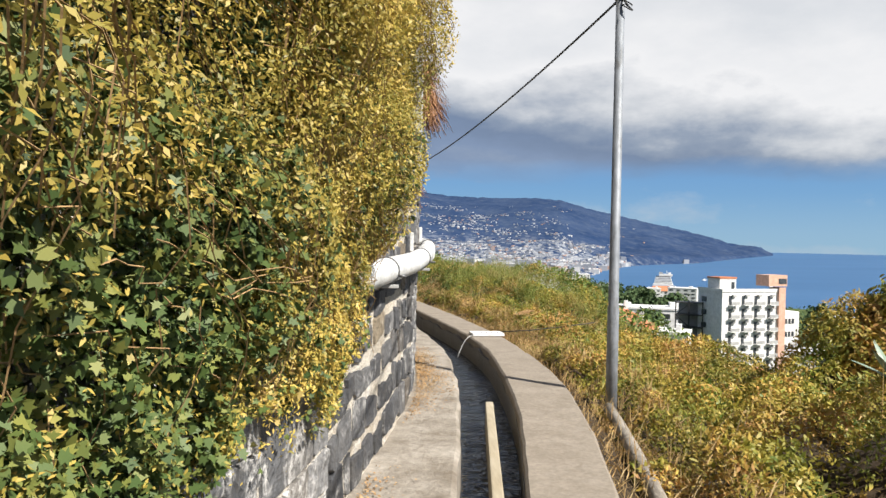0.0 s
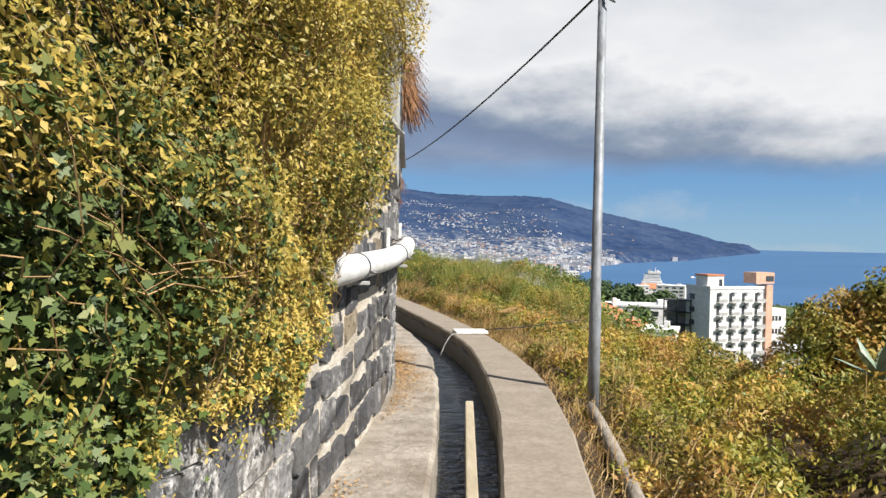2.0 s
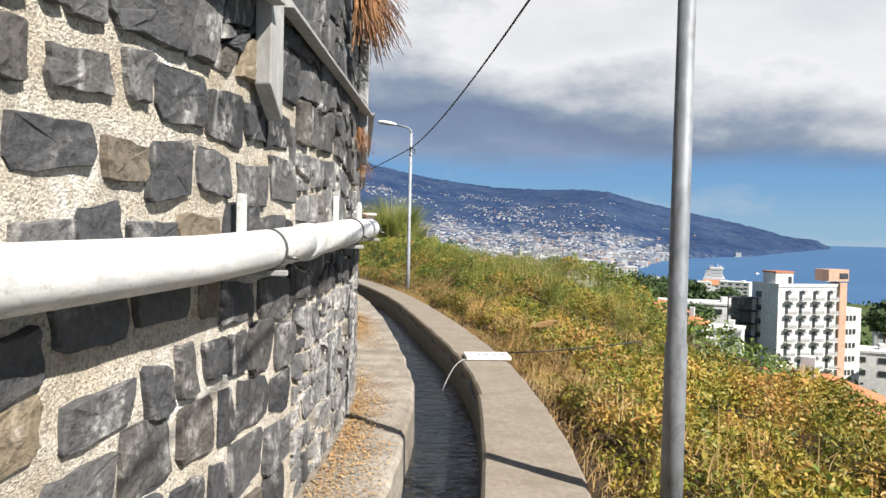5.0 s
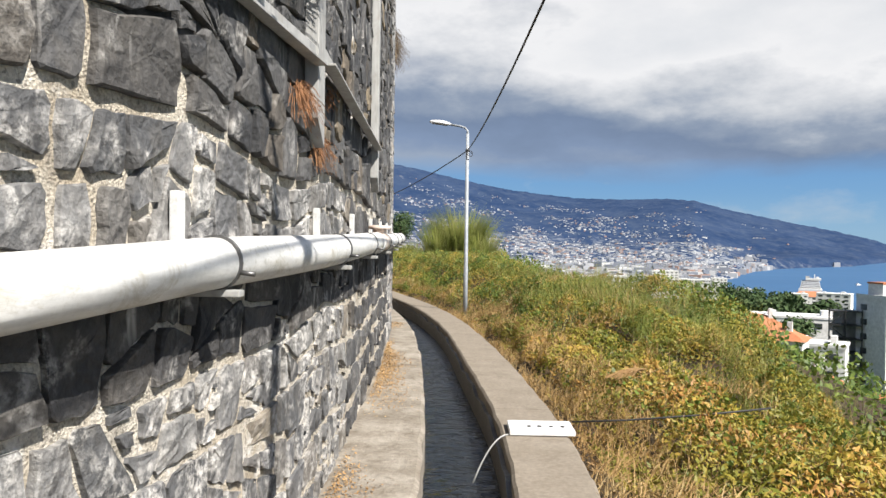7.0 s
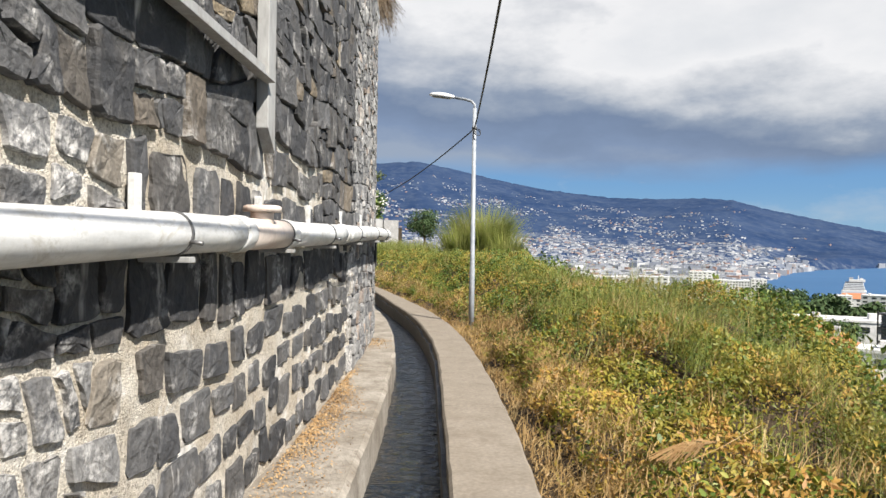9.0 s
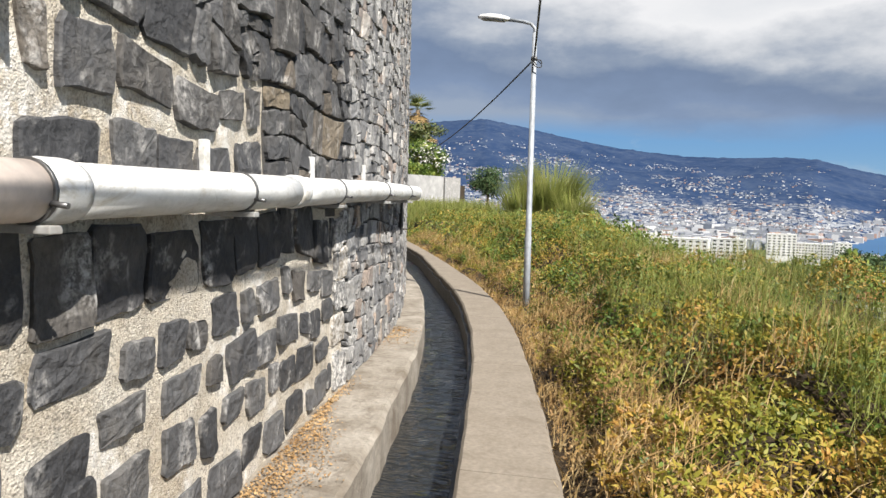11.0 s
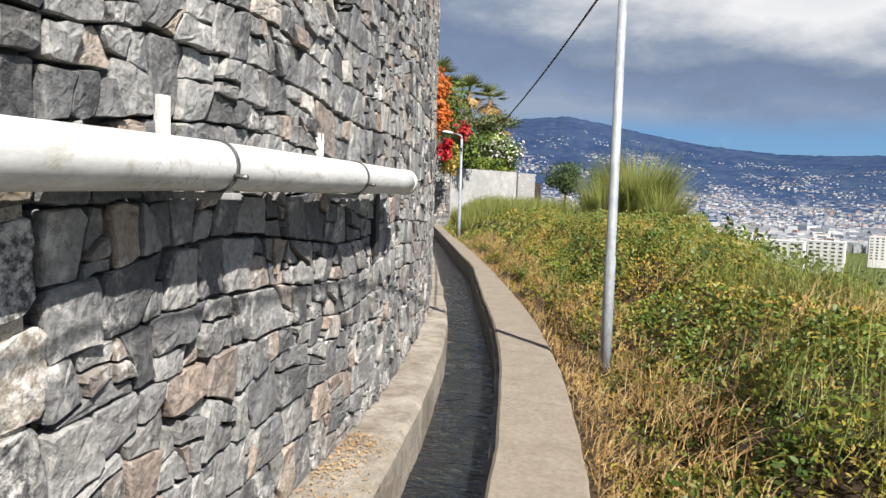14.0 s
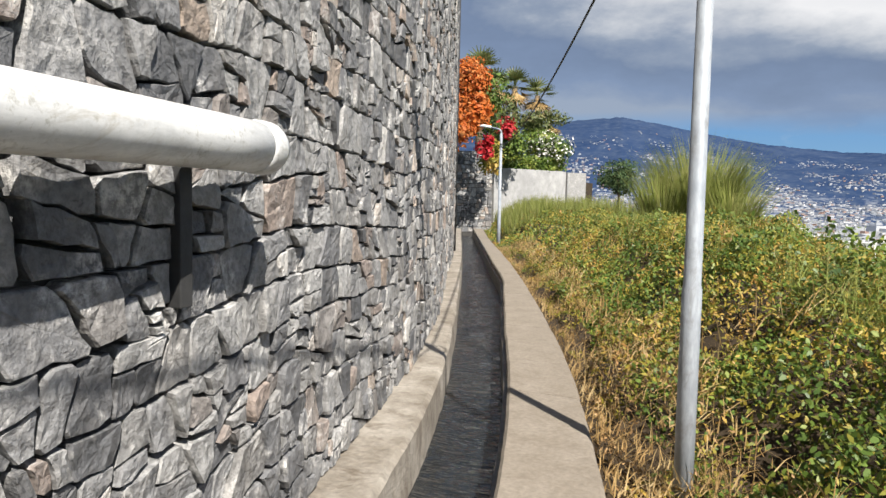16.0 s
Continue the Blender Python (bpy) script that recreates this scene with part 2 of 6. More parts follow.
M_PVC = pipe_material()
M_RUSTPIPE = plain("rust_stained_pipe", (0.510, 0.425, 0.365), (0.595, 0.527, 0.476), 12, 0.5, 0.1, 0.002, stain=(0.391, 0.238, 0.170))
M_WHITE = plain("white_slab", (0.629, 0.629, 0.629), (0.697, 0.697, 0.697), 12, 0.5, 0.1, 0.001)
M_DARK = plain("dark_rubber", (0.02, 0.02, 0.02), (0.035, 0.035, 0.035), 20, 0.6)
M_CLAMP = plain("zinc_clamp", (0.10, 0.10, 0.10), (0.17, 0.17, 0.17), 40, 0.45, 0.1, 0.001, 0.7)
M_WOOD = plain("weathered_board", (0.270, 0.225, 0.150), (0.375, 0.330, 0.247), 14, 0.85, 0.4, 0.004, stretch=(3, 0.25, 3))
M_SOIL = plain("dry_soil", (0.028, 0.018, 0.009), (0.055, 0.036, 0.017), 8, 0.95, 0.8, 0.02)
M_BARK = plain("bark", (0.12, 0.085, 0.05), (0.2, 0.15, 0.1), 12, 0.9, 0.8, 0.01)


def leaf_material(name, stops, rough=0.55, trans=0.18, patchy=0.5):
    m = Nodes(name)
    rnd = m.geo.outputs["Random Per Island"]
    hue = m.calc("ADD", m.calc("MULTIPLY", rnd, 1.0 - patchy), m.ramp(m.noise(1.5, 4, 0.65), (0.36, 0.0), (0.64, patchy)))
    col = m.ramp(hue, *stops)
    col = m.mix(1.0, col, m.ramp(m.noise(0.9, 3, 0.6), (0.3, 0.8), (0.7, 1.25)), "MULTIPLY")
    mat = m.done(col, rough, 0.0, 0.35)
    tr = m.nt.nodes.new("ShaderNodeBsdfTranslucent")
    m.link(col, tr.inputs[0])
    mx = m.nt.nodes.new("ShaderNodeMixShader")
    mx.inputs[0].default_value = trans
    m.link(m.bsdf.outputs[0], mx.inputs[1])
    m.link(tr.outputs[0], mx.inputs[2])
    m.link(mx.outputs[0], m.nt.nodes["Material Output"].inputs[0])
    return mat


M_IVY = leaf_material("ivy_leaf", [(0.0, (0.092, 0.110, 0.028)), (0.2, (0.22, 0.20, 0.042)), (0.5, (0.395, 0.305, 0.064)), (0.8, (0.50, 0.355, 0.088)), (0.95, (0.58, 0.44, 0.18)), (1.0, (0.368, 0.156, 0.055))], 0.5, 0.3)
# dark green lobed ivy; shaded and sunlit copies hold light in their colour
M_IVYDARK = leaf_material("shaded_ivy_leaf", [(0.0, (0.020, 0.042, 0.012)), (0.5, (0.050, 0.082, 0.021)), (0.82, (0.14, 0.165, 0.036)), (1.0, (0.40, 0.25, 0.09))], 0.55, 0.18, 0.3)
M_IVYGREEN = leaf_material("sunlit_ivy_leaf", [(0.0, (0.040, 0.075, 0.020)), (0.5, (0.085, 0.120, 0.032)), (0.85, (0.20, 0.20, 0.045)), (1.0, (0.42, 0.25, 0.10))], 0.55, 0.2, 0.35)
M_VINE = leaf_material("bramble_leaf", [(0.0, (0.054, 0.081, 0.009)), (0.28, (0.150, 0.160, 0.022)), (0.55, (0.285, 0.235, 0.036)), (0.76, (0.39, 0.24, 0.055)), (0.92, (0.29, 0.14, 0.040)), (1.0, (0.378, 0.261, 0.090))], 0.55, 0.25, 0.8)
M_GREEN = leaf_material("green_bush_leaf", [(0.0, (0.030, 0.062, 0.014)), (0.5, (0.085, 0.135, 0.022)), (0.85, (0.20, 0.235, 0.042)), (1.0, (0.32, 0.28, 0.072))], 0.5, 0.2, 0.6)
M_STRAW = leaf_material("dry_grass", [(0.0, (0.194, 0.111, 0.039)), (0.5, (0.324, 0.213, 0.084)), (1.0, (0.428, 0.337, 0.181))], 0.7, 0.2)
M_GRASS = leaf_material("tall_grass", [(0.0, (0.115, 0.150, 0.030)), (0.5, (0.200, 0.225, 0.052)), (1.0, (0.32, 0.30, 0.12))], 0.6, 0.3)
M_LITTER = leaf_material("dry_fallen_leaf", [(0.0, (0.20, 0.11, 0.045)), (0.5, (0.33, 0.205, 0.09)), (1.0, (0.46, 0.34, 0.19))], 0.7, 0.1)
M_TWIG = plain("dry_twig", (0.20, 0.12, 0.05), (0.33, 0.22, 0.10), 20, 0.9)
M_ORANGE = leaf_material("orange_blossom", [(0.0, (0.35, 0.07, 0.013)), (0.6, (0.50, 0.145, 0.025)), (1.0, (0.56, 0.27, 0.10))], 0.6, 0.3)
M_RED = leaf_material("red_blossom", [(0.0, (0.338, 0.007, 0.015)), (1.0, (0.525, 0.038, 0.045))], 0.6, 0.3)
M_BLOOM = leaf_material("white_blossom", [(0.0, (0.7, 0.65, 0.6)), (1.0, (0.8, 0.78, 0.76))], 0.6, 0.2)
M_PALM = leaf_material("palm_frond", [(0.0, (0.053, 0.075, 0.022)), (0.6, (0.120, 0.143, 0.045)), (1.0, (0.270, 0.210, 0.098))], 0.5, 0.2)
M_FARLEAF = leaf_material("far_tree_leaf", [(0.0, (0.025, 0.05, 0.018)), (0.6, (0.05, 0.085, 0.03)), (1.0, (0.11, 0.13, 0.05))], 0.9, 0.1)


def water_material():
    m = Nodes("flowing_water")
    w = m.noise(6, 2, 0.5, (0.6, 2.0, 1), 1.0)
    f = m.noise(22, 2, 0.5, (0.7, 1.6, 1), 0.4)
    m.bsdf.inputs["IOR"].default_value = 1.4
    m.bump(m.calc("ADD", w, m.calc("MULTIPLY", f, 0.35)), 1.0, 0.04)
    return m.done(m.mix(m.ramp(m.noise(1.5, 3), (0.4, 0.0), (0.7, 1.0)), (0.008, 0.011, 0.014), (0.020, 0.021, 0.021)), 0.04, 0.0, 0.6)


def sea_material():
    m = Nodes("sea_water")
    b = m.noise(0.004, 5, 0.6, (0.3, 1, 1))
    m.bump(m.noise(0.08, 4, 0.6), 0.15, 1.0)
    return m.done(m.mix(m.ramp(b, (0.3, 0.0), (0.7, 1.0)), (0.034, 0.09, 0.185), (0.045, 0.11, 0.215)), 0.6, 0.0, 0.1)


M_WATER, M_SEA = water_material(), sea_material()


def hill_material():
    m = Nodes("haze_tinted_hillside")
    # distance haze is put into these blue base colours
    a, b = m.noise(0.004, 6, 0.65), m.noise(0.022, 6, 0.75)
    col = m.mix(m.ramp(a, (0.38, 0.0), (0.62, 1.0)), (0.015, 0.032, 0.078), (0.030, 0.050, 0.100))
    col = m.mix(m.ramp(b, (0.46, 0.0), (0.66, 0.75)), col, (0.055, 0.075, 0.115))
    # scattered roofs and terraces, thicker low on the slope
    cell = m.voronoi(0.055, "Color")
    tone = m.ramp(cell, (0.45, 0.0), (0.75, 1.0))
    sep = m.nt.nodes.new("ShaderNodeSeparateXYZ")
    m.link(m.tc, sep.inputs[0])
    low = m.calc("ADD", m.calc("MULTIPLY", sep.outputs["Z"], -0.0065), 0.40)
    cape = m.nt.nodes.new("ShaderNodeMapRange")
    m.link(sep.outputs["X"], cape.inputs[0])
    cape.inputs[1].default_value, cape.inputs[2].default_value, cape.inputs[4].default_value = 650, 1100, 0.9
    low = m.calc("SUBTRACT", low, cape.outputs[0])
    thick = m.calc("ADD", low, m.calc("MULTIPLY", m.calc("SUBTRACT", m.noise(0.0035, 5, 0.65), 0.5), 1.9))
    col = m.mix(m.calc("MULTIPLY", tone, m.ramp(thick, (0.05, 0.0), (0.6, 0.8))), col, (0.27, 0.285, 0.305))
    return m.done(col, 1.0, 0.0, 0.0)


M_HILL = hill_material()
M_LAND = plain("wooded_slope", (0.05, 0.075, 0.03), (0.10, 0.12, 0.05), 0.12, 1.0, 0.3, 1.0, spec=0.0)
M_WALLWHITE = plain("white_render", (0.576, 0.568, 0.552), (0.640, 0.632, 0.616), 1.5, 0.85, 0.1, 0.01)
M_SALMON = plain("salmon_render", (0.480, 0.288, 0.208), (0.528, 0.336, 0.248), 1.5, 0.85, 0.1, 0.01)
M_TILE = plain("terracotta_tile", (0.368, 0.128, 0.056), (0.464, 0.192, 0.096), 2.5, 0.85, 0.3, 0.02)
M_PANE = plain("window_glass", (0.03, 0.035, 0.04), (0.06, 0.065, 0.07), 1.0, 0.2, 0.0, 0.001, spec=0.6)
M_RAIL = plain("balcony_grey", (0.272, 0.272, 0.272), (0.352, 0.352, 0.344), 2, 0.7)


def town_material():
    m = Nodes("town_houses")
    rnd = m.geo.outputs["Random Per Island"]
    # whites and tile reds dulled to blue-grey, haze put into the house colours
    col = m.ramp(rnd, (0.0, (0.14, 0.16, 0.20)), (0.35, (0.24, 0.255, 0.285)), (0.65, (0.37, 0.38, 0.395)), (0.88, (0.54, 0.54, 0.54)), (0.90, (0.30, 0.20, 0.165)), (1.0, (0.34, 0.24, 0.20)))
    return m.done(col, 0.9, 0.0, 0.1)


M_TOWN = town_material()


# ---------------------------------------------------------------- mesh helpers
def empty(name, label="", category="", group="", kind=""):
    return tagged(new(name), label, category, group, kind)


def mesh_of(name, verts, faces, mats, smooth=False, index=None):
    me = bpy.data.meshes.new(name)
    me.from_pydata([tuple(v) for v in verts], [], [tuple(f) for f in faces])
    for mt in (mats if isinstance(mats, (list, tuple)) else [mats]):
        me.materials.append(mt)
    if smooth:
        me.polygons.foreach_set("use_smooth", [True] * len(me.polygons))
    if index is not None:
        me.polygons.foreach_set("material_index", list(index))
    me.update()
    return me


def add(name, me, parent=None, label="", category="", group="", kind=""):
    ob = new(name, me)
    if parent is not None:
        ob.parent = parent
    return tagged(ob, label, category, group, kind)


def fast_mesh(name, verts, nper, mat):
    """A mesh of many loose polygons, each of nper corners in turn."""
    verts = np.asarray(verts, dtype=np.float32).reshape(-1, 3)
    k = len(verts) // nper
    me = bpy.data.meshes.new(name)
    me.vertices.add(len(verts))
    me.vertices.foreach_set("co", verts.ravel())
    me.loops.add(k * nper)
    me.loops.foreach_set("vertex_index", np.arange(k * nper, dtype=np.int32))
    me.polygons.add(k)
    me.polygons.foreach_set("loop_start", np.arange(0, k * nper, nper, dtype=np.int32))
    me.materials.append(mat)
    me.update(calc_edges=True)
    return me


def part(name, bm, material, parent, label=""):
    me = bpy.data.meshes.new(name)
    bm.to_mesh(me)
    bm.free()
    me.materials.append(material)
    return add(name, me, parent, label)


def box_bm(size, at=(0, 0, 0), bevel=0.0, turn=None):
    bm = bmesh.new()
    bmesh.ops.create_cube(bm, size=1.0)
    bmesh.ops.scale(bm, vec=size, verts=bm.verts)
    if bevel:
        bmesh.ops.bevel(bm, geom=bm.edges[:], offset=bevel, segments=2, affect="EDGES", profile=0.6)
    if turn is not None:
        bmesh.ops.transform(bm, matrix=turn, verts=bm.verts)
    bmesh.ops.translate(bm, vec=at, verts=bm.verts)
    return bm


def tube_bm(points, radius, sides=12, caps=True):
    """A round tube along points; radius may be a list."""
    bm = bmesh.new()
    pts = [Vector(p) for p in points]
    rr = radius if isinstance(radius, (list, tuple)) else [radius] * len(pts)
    rings, ref = [], None
    for i, p in enumerate(pts):
        d = (pts[min(i + 1, len(pts) - 1)] - pts[max(i - 1, 0)]).normalized()
        if ref is None:
            ref = Vector((0, 0, 1)) if abs(d.z) < 0.9 else Vector((1, 0, 0))
        u = d.cross(ref).normalized()
        w = u.cross(d).normalized()
        rings.append([bm.verts.new(p + rr[i] * (math.cos(a) * u + math.sin(a) * w)) for a in (2 * math.pi * k / sides for k in range(sides))])
    for a, b in zip(rings, rings[1:]):
        for k in range(sides):
            f = bm.faces.new((a[k], a[(k + 1) % sides], b[(k + 1) % sides], b[k]))
            f.smooth = True
    if caps:
        bm.faces.new(rings[0][::-1])
        bm.faces.new(rings[-1])
    bmesh.ops.recalc_face_normals(bm, faces=bm.faces)
    return bm


# ---------------------------------------------------------------- the plan
GRID = np.arange(-14, 60.01, 0.1)


def line_of(ys, xs):
    """A smooth line x(y) through the plan's stations."""
    v = np.interp(GRID, ys, xs)
    v[GRID < ys[0]] = xs[0] + (GRID[GRID < ys[0]] - ys[0]) * (xs[1] - xs[0]) / (ys[1] - ys[0])
    k = np.hanning(23)
    k /= k.sum()
    return np.convolve(np.pad(v, 11, mode="reflect", reflect_type="odd"), k, "valid")


FACE = line_of([1, 2.7, 3.7, 4.6, 5.5, 6.4, 7.2, 8, 9.6, 10.6, 12.4, 13.6, 14.8, 16, 17.1, 18.2, 20.3, 21, 23.3, 27, 32, 45, 60],
               [-.25, .06, .26, .42, .53, .59, .60, .56, .40, .29, .09, -.08, -.22, -.40, -.58, -.84, -1.42, -1.63, -2.45, -4.0, -6.0, -11.9, -19])
CURB = line_of([2.69, 4.5, 5.9, 7.7, 8.2, 10.05, 12.1, 13.6, 16.06, 18.2, 19.8, 21.3, 23.5, 29.7, 32, 45, 60],
               [.67, .89, 1.02, 1.10, 1.10, .92, .65, .43, .0, -.5, -.95, -1.45, -2.3, -4.8, -5.75, -11.2, -18])
INNER = line_of([2.68, 4.5, 5.9, 8, 9.3, 10.6, 12.9, 14.5, 15.8, 17.4, 19.5, 21, 23.3, 27.5, 30.5, 34.5, 43.5, 60],
                [1.11, 1.42, 1.57, 1.68, 1.6, 1.46, 1.08, .82, .60, .26, -.3, -.78, -1.62, -3.1, -4.4, -6.1, -9.95, -17])
OUTER = line_of([2.67, 4.17, 6.2, 8.3, 9.7, 10.9, 12, 14.1, 15.9, 17.4, 19.1, 20.9, 22, 24.2, 27.3, 30.1, 33.6, 38.2, 43, 60],
                [1.62, 1.91, 2.17, 2.17, 2.09, 1.94, 1.79, 1.45, 1.1, .79, .36, -.2, -.58, -1.42, -2.65, -3.8, -5.3, -7.3, -9.3, -16.3])


def at(line, y):
    return float(np.interp(y, GRID, line))


def sweep(name, ys, profile, mat, parent=None, wobble=0.0, label="", category="", kind=""):
    """A strip along the channel. profile(y) gives its corners (x, z), in order round the section."""
    verts, faces = [], []
    n = len(profile(ys[0]))
    for y in ys:
        for x, z in profile(y):
            d = wobble * (noise.noise(Vector((x * 3, y * 2.3, z * 3))) + 0.5 * noise.noise(Vector((x * 9, y * 8, z * 9))))
            verts.append((x + d, y, z + d * 0.5))
    for i in range(len(ys) - 1):
        for k in range(n):
            a, b = i * n + k, i * n + (k + 1) % n
            faces.append((a, b, b + n, a + n))
    faces.append(tuple(range(n)))
    faces.append(tuple(range((len(ys) - 1) * n, len(ys) * n))[::-1])
    ob = add(name, mesh_of(name, verts, faces, mat), parent, label, category, "", kind)
    bm = bmesh.new()
    bm.from_mesh(ob.data)
    bmesh.ops.recalc_face_normals(bm, faces=bm.faces)
    bm.to_mesh(ob.data)
    bm.free()
    return ob


WALL_END, SEAM, TOP = 33.0, 14.55, 7.0
WATER_Z = -0.33



# ---------------------------------------------------------------- setting: channel, ledge, wall
YS = list(np.arange(-12, 46.01, 0.25))
sweep("channel_floor", YS, lambda y: [(at(CURB, y) - 0.05, -0.62), (at(INNER, y) + 0.05, -0.62), (at(INNER, y) + 0.05, -0.8), (at(CURB, y) - 0.05, -0.8)], M_BED,
      label="dark silty floor of the irrigation channel", category="channel floor", kind="structure")


def curb_section(y):
    f, c = at(FACE, y) - 0.3, at(CURB, y)
    return [(f, 0.0), (c - 0.03, 0.0), (c, -0.03), (c + 0.015, -0.75), (f, -0.75)]


sweep("channel_curb", list(np.arange(-12, 46.01, 0.12)), curb_section, M_CURB, None, 0.02, "rough concrete curb between stone wall and water channel", "curb", "structure")


def ledge_section(y):
    a, b = at(INNER, y), at(OUTER, y)
    return [(a + 0.02, 0.0), (b - 0.025, 0.0), (b, -0.025), (b + 0.02, -0.75), (a + 0.0, -0.75), (a, -0.02)]


def ledge_near(y):
    return [(x - (0.03 if i in (0, 4, 5) else 0.0), z + (0.012 if i in (0, 1, 2, 5) else 0)) for i, (x, z) in enumerate(ledge_section(y))]


LEDGE_LABEL = "worn tan concrete ledge walked along beside the channel"
sweep("channel_ledge", list(np.arange(-12, 7.93, 0.12)), ledge_near, M_CONCRETE, None, 0.008, LEDGE_LABEL, "ledge", "structure")
for k in range(15):
    sweep("channel_ledge", list(np.linspace(7.95 + 2.55 * k, 10.492 + 2.55 * k, 22)), ledge_section, M_CONCRETE, None, 0.010, LEDGE_LABEL, "ledge", "structure")


M_WET = plain("wet_channel_lining", (0.035, 0.030, 0.024), (0.075, 0.062, 0.046), 14, 0.45, 0.8, 0.008, spec=0.5, stain=(0.025, 0.026, 0.018))
sweep("channel_lining", list(np.arange(-12, 46.01, 0.12)), lambda y: [(at(INNER, y) - 0.036, -0.10 + 0.03 * math.sin(y * 2.3) * math.sin(y * 5.9)), (at(INNER, y) + 0.012, -0.10 + 0.03 * math.sin(y * 2.3) * math.sin(y * 5.9)), (at(INNER, y) + 0.012, -0.7), (at(INNER, y) - 0.036, -0.7)],
      M_WET, None, 0.006, "dark wet lining on the water side of the ledge", "channel lining", "structure")


def build_water():
    verts, faces = [], []
    cols = 9
    ys = np.arange(-12, 46, 0.08)
    for y in ys:
        a, b = at(CURB, y) - 0.04, at(INNER, y) + 0.04
        for k in range(cols):
            x = a + (b - a) * k / (cols - 1)
            verts.append((x, y, WATER_Z + 0.006 * noise.noise(Vector((x * 7, y * 3, 0))) + 0.004 * noise.noise(Vector((x * 16, y * 9, 3)))))
    for i in range(len(ys) - 1):
        for k in range(cols - 1):
            p = i * cols + k
            faces.append((p, p + 1, p + cols + 1, p + cols))
    add("channel_water", mesh_of("channel_water", verts, faces, M_WATER, True), None, "dark rippled water flowing in the channel", "water", "", "structure")


build_water()


# the stone wall: mortar core, stones set in it
def wall_core(name, y0, y1, z1, mat, back, label, joint=None):
    ys, zs = np.arange(y0, y1 + 0.01, 0.125), np.arange(-0.05, z1 + 0.01, 0.125)
    verts, faces = [], []
    for y in ys:
        for z in zs:
            d = 0.012 * noise.noise(Vector((y * 3, z * 3, 1))) + 0.008 * noise.noise(Vector((y * 8, z * 8, 3)))
            verts.append((at(FACE, y) - back + d, y, z))
    n = len(zs)
    for i in range(len(ys) - 1):
        for k in range(n - 1):
            p = i * n + k
            faces.append((p, p + n, p + n + 1, p + 1))
    m = len(verts)
    for y in ys:
        verts += [(at(FACE, y) - 0.7, y, zs[0]), (at(FACE, y) - 0.7, y, zs[-1])]
    for i in range(len(ys) - 1):
        q = m + 2 * i
        faces.append((q, q + 1, q + 3, q + 2))
        faces.append((i * n + n - 1, (i + 1) * n + n - 1, q + 3, q + 1))
    faces.append((*range(0, n), m + 1, m))
    e = (len(ys) - 1) * n
    faces.append((*range(e + n - 1, e - 1, -1), m + 2 * (len(ys) - 1), m + 2 * (len(ys) - 1) + 1))
    ob = add(name, mesh_of(name, verts, faces, mat), None, label, "wall", "", "structure")
    if joint:
        ob.data.materials.append(joint)
        for f in ob.data.polygons:
            c = f.center
            if c.z > (1.5 if c.y > 12.75 else 2.08) + 0.25 * noise.noise(Vector((c.y * 1.3, c.z * 2, 6))):
                f.material_index = 1
    return ob


wall_near = wall_core("wall_west", -12, SEAM, TOP, M_MORTAR, 0.012, "grey basalt block wall with wide pale mortar joints", M_CREVICE)
wall_far = wall_core("wall_west_far", SEAM + 0.003, WALL_END, TOP, M_CREVICE, 0.05, "dry-laid grey rubble stone retaining wall")


def clip_cell(poly, mx, my, nx, ny):
    """What is left of poly on the near side of the line through (mx, my) with normal (nx, ny)."""
    out = []
    for (ax, ay), (bx, by) in zip(poly, poly[1:] + poly[:1]):
        da, db = (ax - mx) * nx + (ay - my) * ny, (bx - mx) * nx + (by - my) * ny
        if da <= 0:
            out.append((ax, ay))
        if da * db < 0:
            t = da / (da - db)
            out.append((ax + t * (bx - ax), ay + t * (by - ay)))
    return out


def rubble_cells(y0, y1, z0, z1, w, h, seed, mixed=0.5):
    """Irregular stones that fill a stretch of wall: rough courses, split by slanting cuts into large and small ones."""
    rng = random.Random(seed)
    made = []

    def split(poly, target, depth):
        ys, zs = [p[0] for p in poly], [p[1] for p in poly]
        wy, wz = max(ys) - min(ys), max(zs) - min(zs)
        if depth > 9 or (wy * wz < target and wy < 3.4 * wz and wz < 1.6 * wy):
            if wy > 0.03 and wz > 0.025:
                made.append(poly)
            return
        t = rng.choice((rng.uniform(0.38, 0.62), rng.uniform(0.38, 0.62), rng.uniform(0.22, 0.78)))
        upright = wy > wz * rng.uniform(1.0, 1.7)
        a = rng.gauss(0, 0.27) if upright else rng.gauss(0, 0.20)
        my, mz = min(ys) + wy * (t if upright else 0.5), min(zs) + wz * (0.5 if upright else t)
        ny, nz = (math.cos(a), math.sin(a)) if upright else (math.sin(a), math.cos(a))
        for sign in (1, -1):
            half = clip_cell(poly, my, mz, sign * ny, sign * nz)
            if len(half) > 2:
                split(half, w * h * min(2.0, math.exp(rng.gauss(-0.15, 0.45 + 0.30 * mixed))), depth + 1)

    z = z0
    while z < z1 - 1e-6:
        top = z + h * rng.uniform(1.0, 3.2)
        if top > z1 - 0.6 * h:
            top = z1
        y, slant = y0, 0.0
        while y < y1 - 1e-6:
            end = y + w * rng.uniform(1.6, 3.4)
            if end > y1 - 0.7 * w:
                end = y1
            lean = 0.0 if end == y1 else rng.uniform(-.09, .09)
            split([(y - slant, z), (end - lean, z), (end + lean, top), (y + slant, top)], w * h, 0)
            y, slant = end, lean
        z = top
    return made


